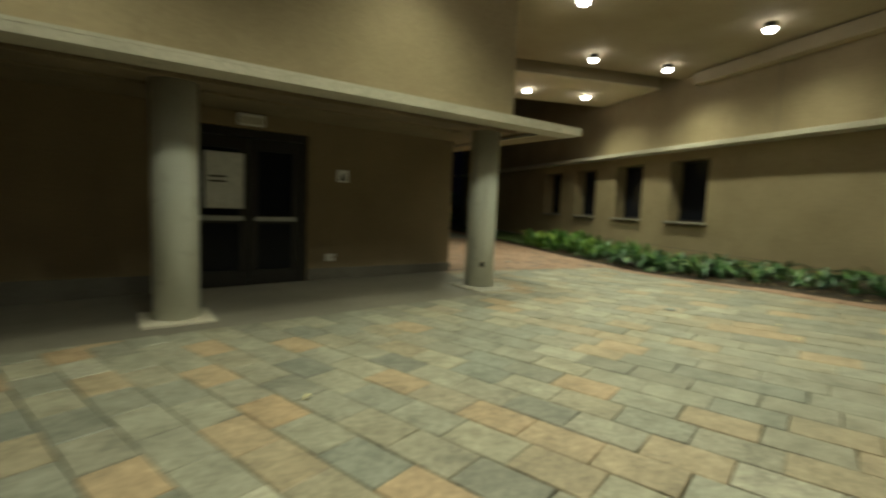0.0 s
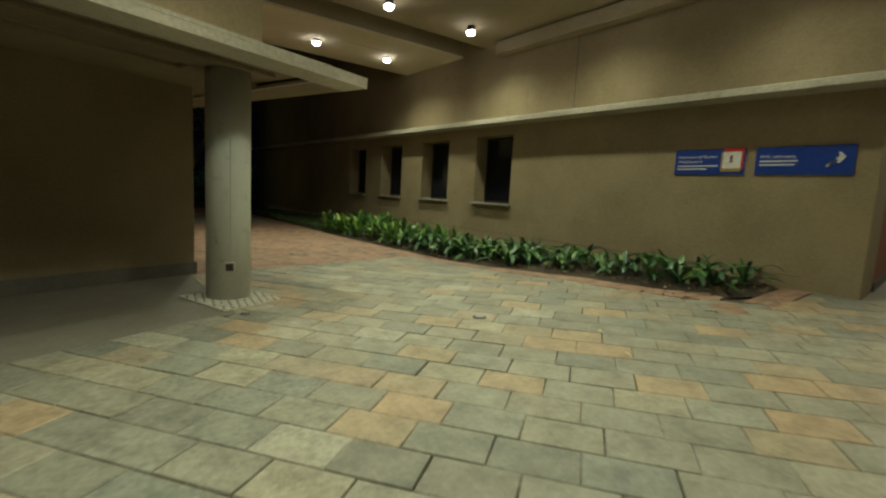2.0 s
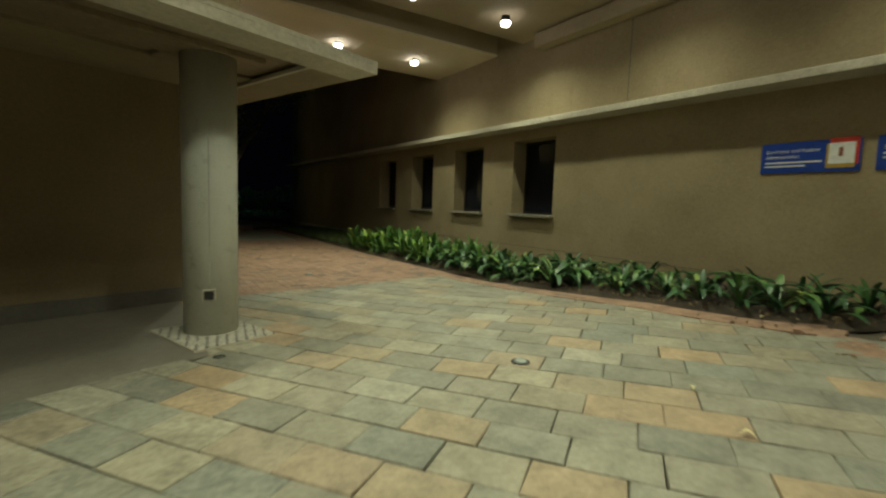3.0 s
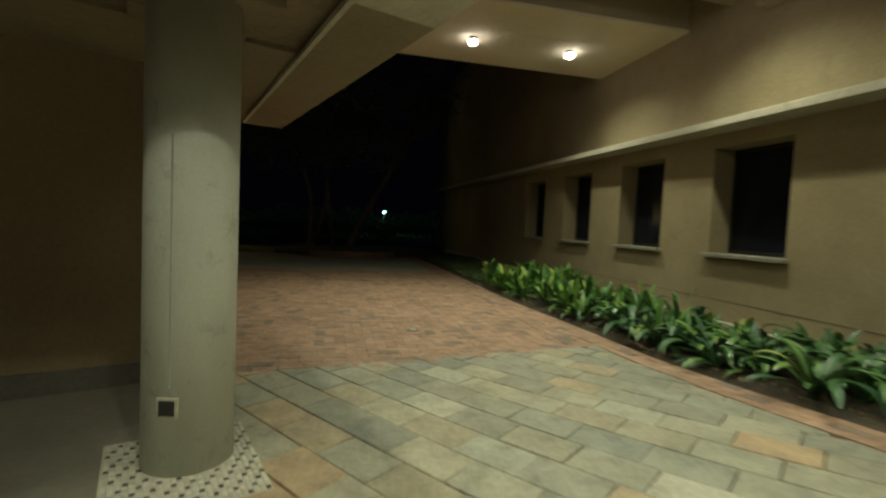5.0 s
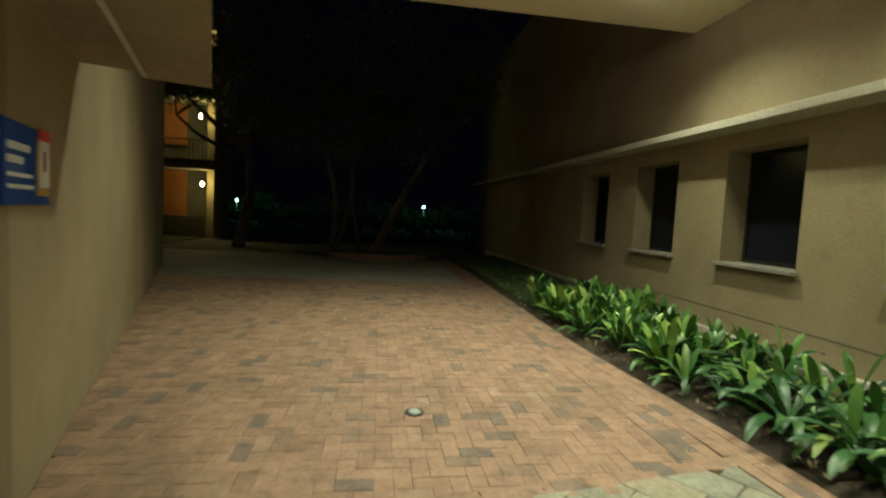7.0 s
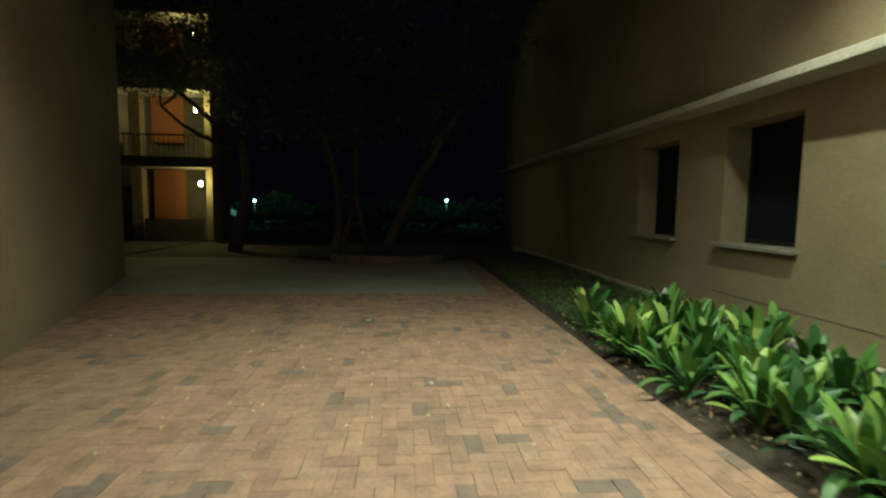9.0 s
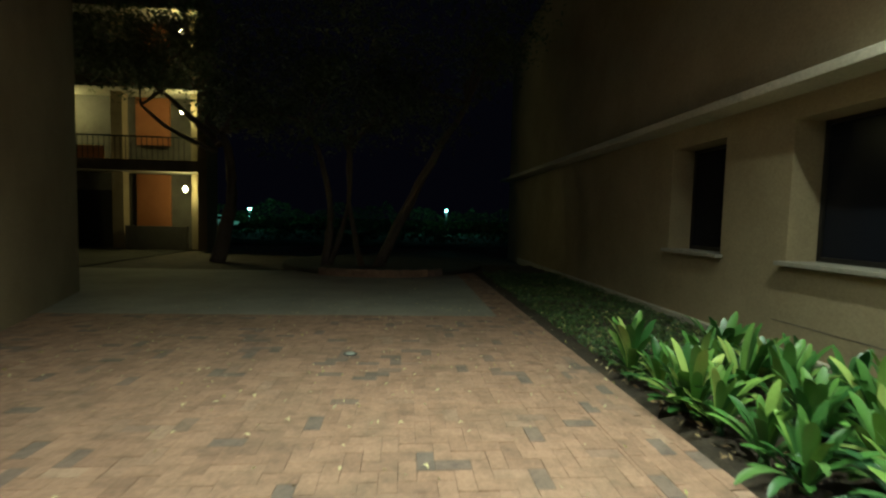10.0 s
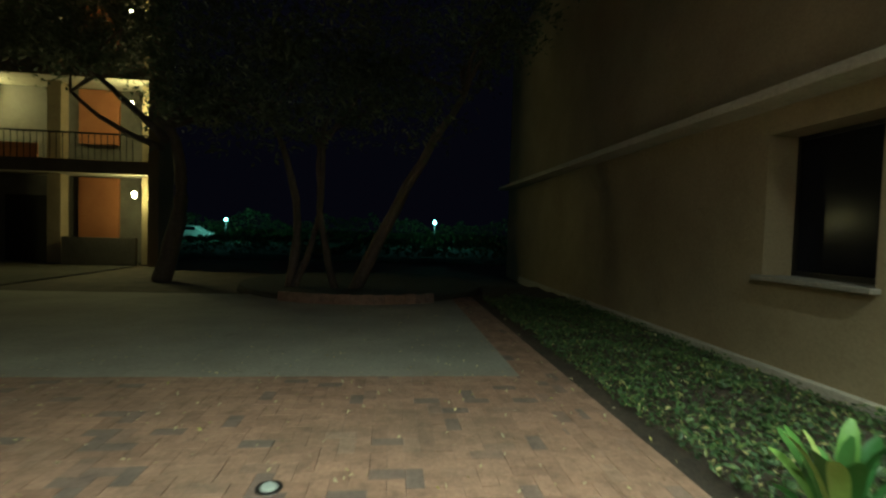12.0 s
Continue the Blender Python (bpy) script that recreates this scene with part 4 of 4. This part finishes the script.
def edging(shift, step, y0, y1, phase):
    """Bricks end to end along the kerb line, shifted outwards."""
    out, y, left = [], y1, step * phase
    while y > y0:
        x = kerb_smooth(y)
        d = Vector((kerb_smooth(y - 0.05) - x, -0.05))
        n = Vector((d.y, -d.x)).normalized()
        left -= d.length * 0.2
        if left <= 0:
            p = Vector((x, y)) + n * shift
            out.append((p.x, p.y, math.atan2(d.y, d.x)))
            left += step
        y -= 0.01
    return out


# stone pavers in running bond
PANG, PL, PW = radians(-54), 0.455, 0.303
ca, sa = math.cos(PANG), math.sin(PANG)
paver_spots = []
for j in range(-45, 46):
    for i in range(-34, 35):
        a, b = (i + (0.5 if j % 2 else 0.0) + 0.13 * math.sin(j * 2.3)) * PL, j * PW
        x, y = 3.44 + ca * a - sa * b, 3.06 + sa * a + ca * b
        if not (-9 < x < 9.35 and -3.5 < y) or inside((x, y), WALLS) or math.hypot(x - 4.75, y - 5.83) < 0.05:
            continue
        paver_spots.append((x, y, PANG))
BN = Vector((0.17, -1)).normalized()
U_DIR, V_DIR = Vector((math.cos(PHI), math.sin(PHI))), Vector((-math.sin(PHI), math.cos(PHI)))


def paver_bounds(x, y):
    out = [((3.03, 9.54 - 0.055), (BN.x, BN.y)), ((9.24, 0), (-1, 0))]
    d = Vector((x - OX, y - OY))
    u, v = d.dot(U_DIR), d.dot(V_DIR)
    if u < -0.75 - (v + 2.1) * 0.8:
        out.append((arc(0, -2.105), (-V_DIR.x, -V_DIR.y)))
    elif u < 0.6 and v > -2.4:
        n = (U_DIR * 2.1 - V_DIR * 0.65).normalized()
        out.append((arc(-0.1, -0.03), (n.x, n.y)))
        out.append((arc(0, -0.03), (-V_DIR.x, -V_DIR.y)))
    for (xa, ya), (xb, yb) in zip(KERB, KERB[1:]):
        d = Vector((xb - xa, yb - ya))
        n = Vector((d.y, -d.x)).normalized()
        t = (Vector((x, y)) - Vector((xa, ya))).dot(d) / d.length_squared
        if -0.15 < t < 1.15 and abs((Vector((x, y)) - Vector((xa, ya))).dot(n)) < 2.2:
            out.append(((xa + n.x * 0.362, ya + n.y * 0.362), (n.x, n.y)))
    return out


pave = tagged(new("pavement"), "mottled grey, tan and ochre stone pavers in running bond", "pavement", kind="structure")
lay(paver_spots, lambda x, y: 2.6 < x < 6.6 and 2.4 < y < 9.6, "paver", PL - 0.0065, PW - 0.0065, 0.055, PAVER, PAVER_ALL, pave, 0.006, 0.0045, 100, 0.0022, paver_bounds)

# red bricks in herringbone, with straight courses along the bed
brick_spots = []
U = 0.112
for i in range(-20, 75):
    for j in range(-2, 105):
        d = (i - j) % 4
        if d not in (0, 2):
            continue
        x, y, a = (U * (i + 1), U * (j + 0.5), 0.0) if d == 0 else (U * (i + 0.5), U * j, math.pi / 2)
        y += 9.5
        if x > 6.5 or y < border_y(x) - 0.1 or y > 18.2 or x < -3 or (Vector((x - OX, y - OY)).dot(U_DIR) < -0.14 and Vector((x - OX, y - OY)).dot(V_DIR) < 11.3):
            continue
        if min(math.hypot(x - 4.56, y - 10.97), math.hypot(x - 4.26, y - 16.04)) < 0.07:
            continue
        brick_spots.append((x, y, a))
herring = len(brick_spots)
for c in range(3):
    for k in range(120):
        x, y = 6.36 + c * U, 9.4 + (k + (0.5 if c % 2 else 0)) * 0.224
        if border_y(x) - 0.12 < y < 24:
            brick_spots.append((x, y, math.pi / 2))
for k in range(20):
    x = 2.75 + k * 0.222
    if x < 6.8:
        brick_spots.append((x, border_y(x), radians(9.6)))
for n in range(3):
    brick_spots += edging(0.062 + 0.112 * n, 0.224, 4.3, 24, 0.5 * (n % 2))
for n in range(8):
    for k in range(3):
        brick_spots.append((7.95 + 0.224 * (n + 0.5 * (k % 2)) * 0.75, 4.44 - 0.112 * k, 0.0))


def brick_bounds(x, y):
    if y < border_y(x) + 0.02 or x > 6.45:
        return [((3.03, 9.54 + 0.05), (-BN.x, -BN.y))] if y > border_y(x) + 0.1 else []
    return [((3.03, 9.54 + 0.055), (-BN.x, -BN.y)), ((6.30, 0), (-1, 0)), ((0, 18.10), (0, -1)), (arc(0.004, 0), (U_DIR.x, U_DIR.y))]


def edge_bounds(x, y):
    straight = 6.25 < x < 6.7 and abs(y - border_y(x)) < 0.3 and y != border_y(x)
    return [((3.03, 9.54 + 0.055), (-BN.x, -BN.y))] if straight else []


court = tagged(new("brick_court"), "worn red and brown paving bricks in herringbone", "brick paving", kind="structure")
lay(brick_spots[:herring], lambda x, y: 4.0 < x < 6.0 and 11.2 < y < 14.6, "brick", 0.2218, 0.1098, 0.055, BRICK, BRICK_ALL, court, 0.0022, 0.0012, 200, 0.0022, brick_bounds)
lay(brick_spots[herring:], lambda x, y: False, "edge_brick", 0.2218, 0.1098, 0.055, BRICK, BRICK_ALL, court, 0.0022, 0.0012, 300, 0.0022, edge_bounds)

thing("concrete_patch", prism([(-4.0, 18.11), (6.32, 18.11), (6.45, 24.0), (-4.0, 24.0)], -0.2, -0.004), PATCH, "grey concrete slab at the end of the brick court", "slab", kind="structure")
thing("court_verge", prism([(-9, 18.0), (-4.02, 18.0), (-4.02, 36), (-9, 36)], -0.2, -0.02), EARTH, "dark bare earth beside the court", "ground", kind="structure")

# edging bricks of the tree ring
ring_brick = slab_mesh("brick", 0.216, 0.104, 0.3, BRICK, 0.006, 0.003, 77)
for k in range(60):
    if k % 4:
        continue
    a = math.pi * 1.5 - 0.46 + 1.0 * k / 59
    ob = new("brick", ring_brick)
    ob.parent = ring
    ob.matrix_local = Matrix.Translation((3.25 * math.cos(a), 3.25 * math.sin(a), 0.19 + 0.008 * math.sin(k * 7.1))) @ Matrix.Rotation(a + math.pi / 2 + 0.04 * math.sin(k * 3.3), 4, "Z")

# pebble mosaic round the foot of the column
mx, my = arc(-0.43, -1.55)
mosaic = holder("mosaic_pad", Matrix.Translation((mx, my, gz(mx, my))) @ Matrix.Rotation(PHI, 4, "Z"), "black and white pebble mosaic pad round the column", "mosaic")
part("bed", box(-0.38, 0.37, -0.46, 0.44, -0.05, 0.003), CONCRETE, mosaic, "grey mortar bed")
MOS = pieces("mosaic_chip", [(0.0, (0.42, 0.40, 0.33)), (1.0, (0.60, 0.57, 0.48))], True)
MOSDARK = pieces("dark_mosaic_chip", [(0.0, (0.03, 0.028, 0.025)), (1.0, (0.08, 0.07, 0.06))], True)
chip_rng = random.Random(12)
vs, fs, dark_faces = [], [], []
STEP = 0.0295
for i in range(25):
    for j in range(30):
        x, y = -0.355 + i * STEP, -0.435 + j * STEP
        if math.hypot(x - 0.03, y - 0.10) > 0.245:
            k = len(vs)
            e, jx, jy = 0.0125, chip_rng.uniform(-0.002, 0.002), chip_rng.uniform(-0.002, 0.002)
            dark = j % 2 == 0 and (i + j) % 3 == 0 and chip_rng.random() < 0.93
            vs += [(x + jx + sx * e * f, y + jy + sy * e * f, z) for z, f in ((0.003, 1.0), (0.008, 0.84)) for sx, sy in ((-1, -1), (1, -1), (1, 1), (-1, 1))]
            fs += [(k + 4, k + 5, k + 6, k + 7)] + [(k + a, k + (a + 1) % 4, k + 4 + (a + 1) % 4, k + 4 + a) for a in range(4)]
            dark_faces += [1 if dark else 0] * 5
me = bpy.data.meshes.new("chip_field")
me.from_pydata(vs, [], fs)
me.materials.append(MOS)
me.materials.append(MOSDARK)
me.polygons.foreach_set("material_index", dark_faces)
chips = new("chip_field", me)
chips.parent = mosaic
tagged(chips, kind="stuff")


# ---- drain and litter ----
drain = holder("floor_drain", Matrix.Translation((2.74, 7.14, gz(2.74, 7.14))), "small round dark metal drain cover in the paving", "drain")
part("cover", cyl(0.05, 0.045, -0.03, 0.007, 20), FRAME, drain)
part("grate", cyl(0.03, 0.028, 0.0075, 0.010, 16), STEEL, drain)


def fallen_leaf(x, y, size, turn, seed):
    """A small dry leaf, curled along its midrib."""
    r = random.Random(seed)
    bm = bmesh.new()
    rows = []
    for k in range(6):
        s = k / 5
        w = size * 0.28 * math.sin(math.pi * min(0.97, s + 0.05))
        z = 0.008 + size * 0.32 * math.sin(s * 3.1)
        rows.append([bm.verts.new((size * (s - 0.5), e * w, z + abs(e) * w * r.uniform(0.2, 0.5))) for e in (-1, 0, 1)])
    for a, b in zip(rows, rows[1:]):
        for k in (0, 1):
            bm.faces.new((a[k], a[k + 1], b[k + 1], b[k]))
    ob = thing("fallen_leaf", bm, DRY, "small pale dry leaf lying on the paving", "leaf", "fallen leaves", m=Matrix.Translation((x, y, gz(x, y))) @ Matrix.Rotation(turn, 4, "Z"))


DRY = surface("dry_leaf", (0.80, 0.72, 0.42), (0.62, 0.52, 0.27), 0.8, 9, 60, 0.3, 0.3, 0.004)
litter = random.Random(77)
for x, y in ((5.02, 4.30), (0.11, 3.94), (5.36, 4.8), (7.7, 5.4)):
    fallen_leaf(x, y, litter.uniform(0.05, 0.08), litter.uniform(0, 6.3), litter.random())
for k in range(120):
    fallen_leaf(litter.uniform(2.9, 7.3), 22.5 - 10 * litter.random() ** 1.4, litter.uniform(0.028, 0.055), litter.uniform(0, 6.3), litter.random())
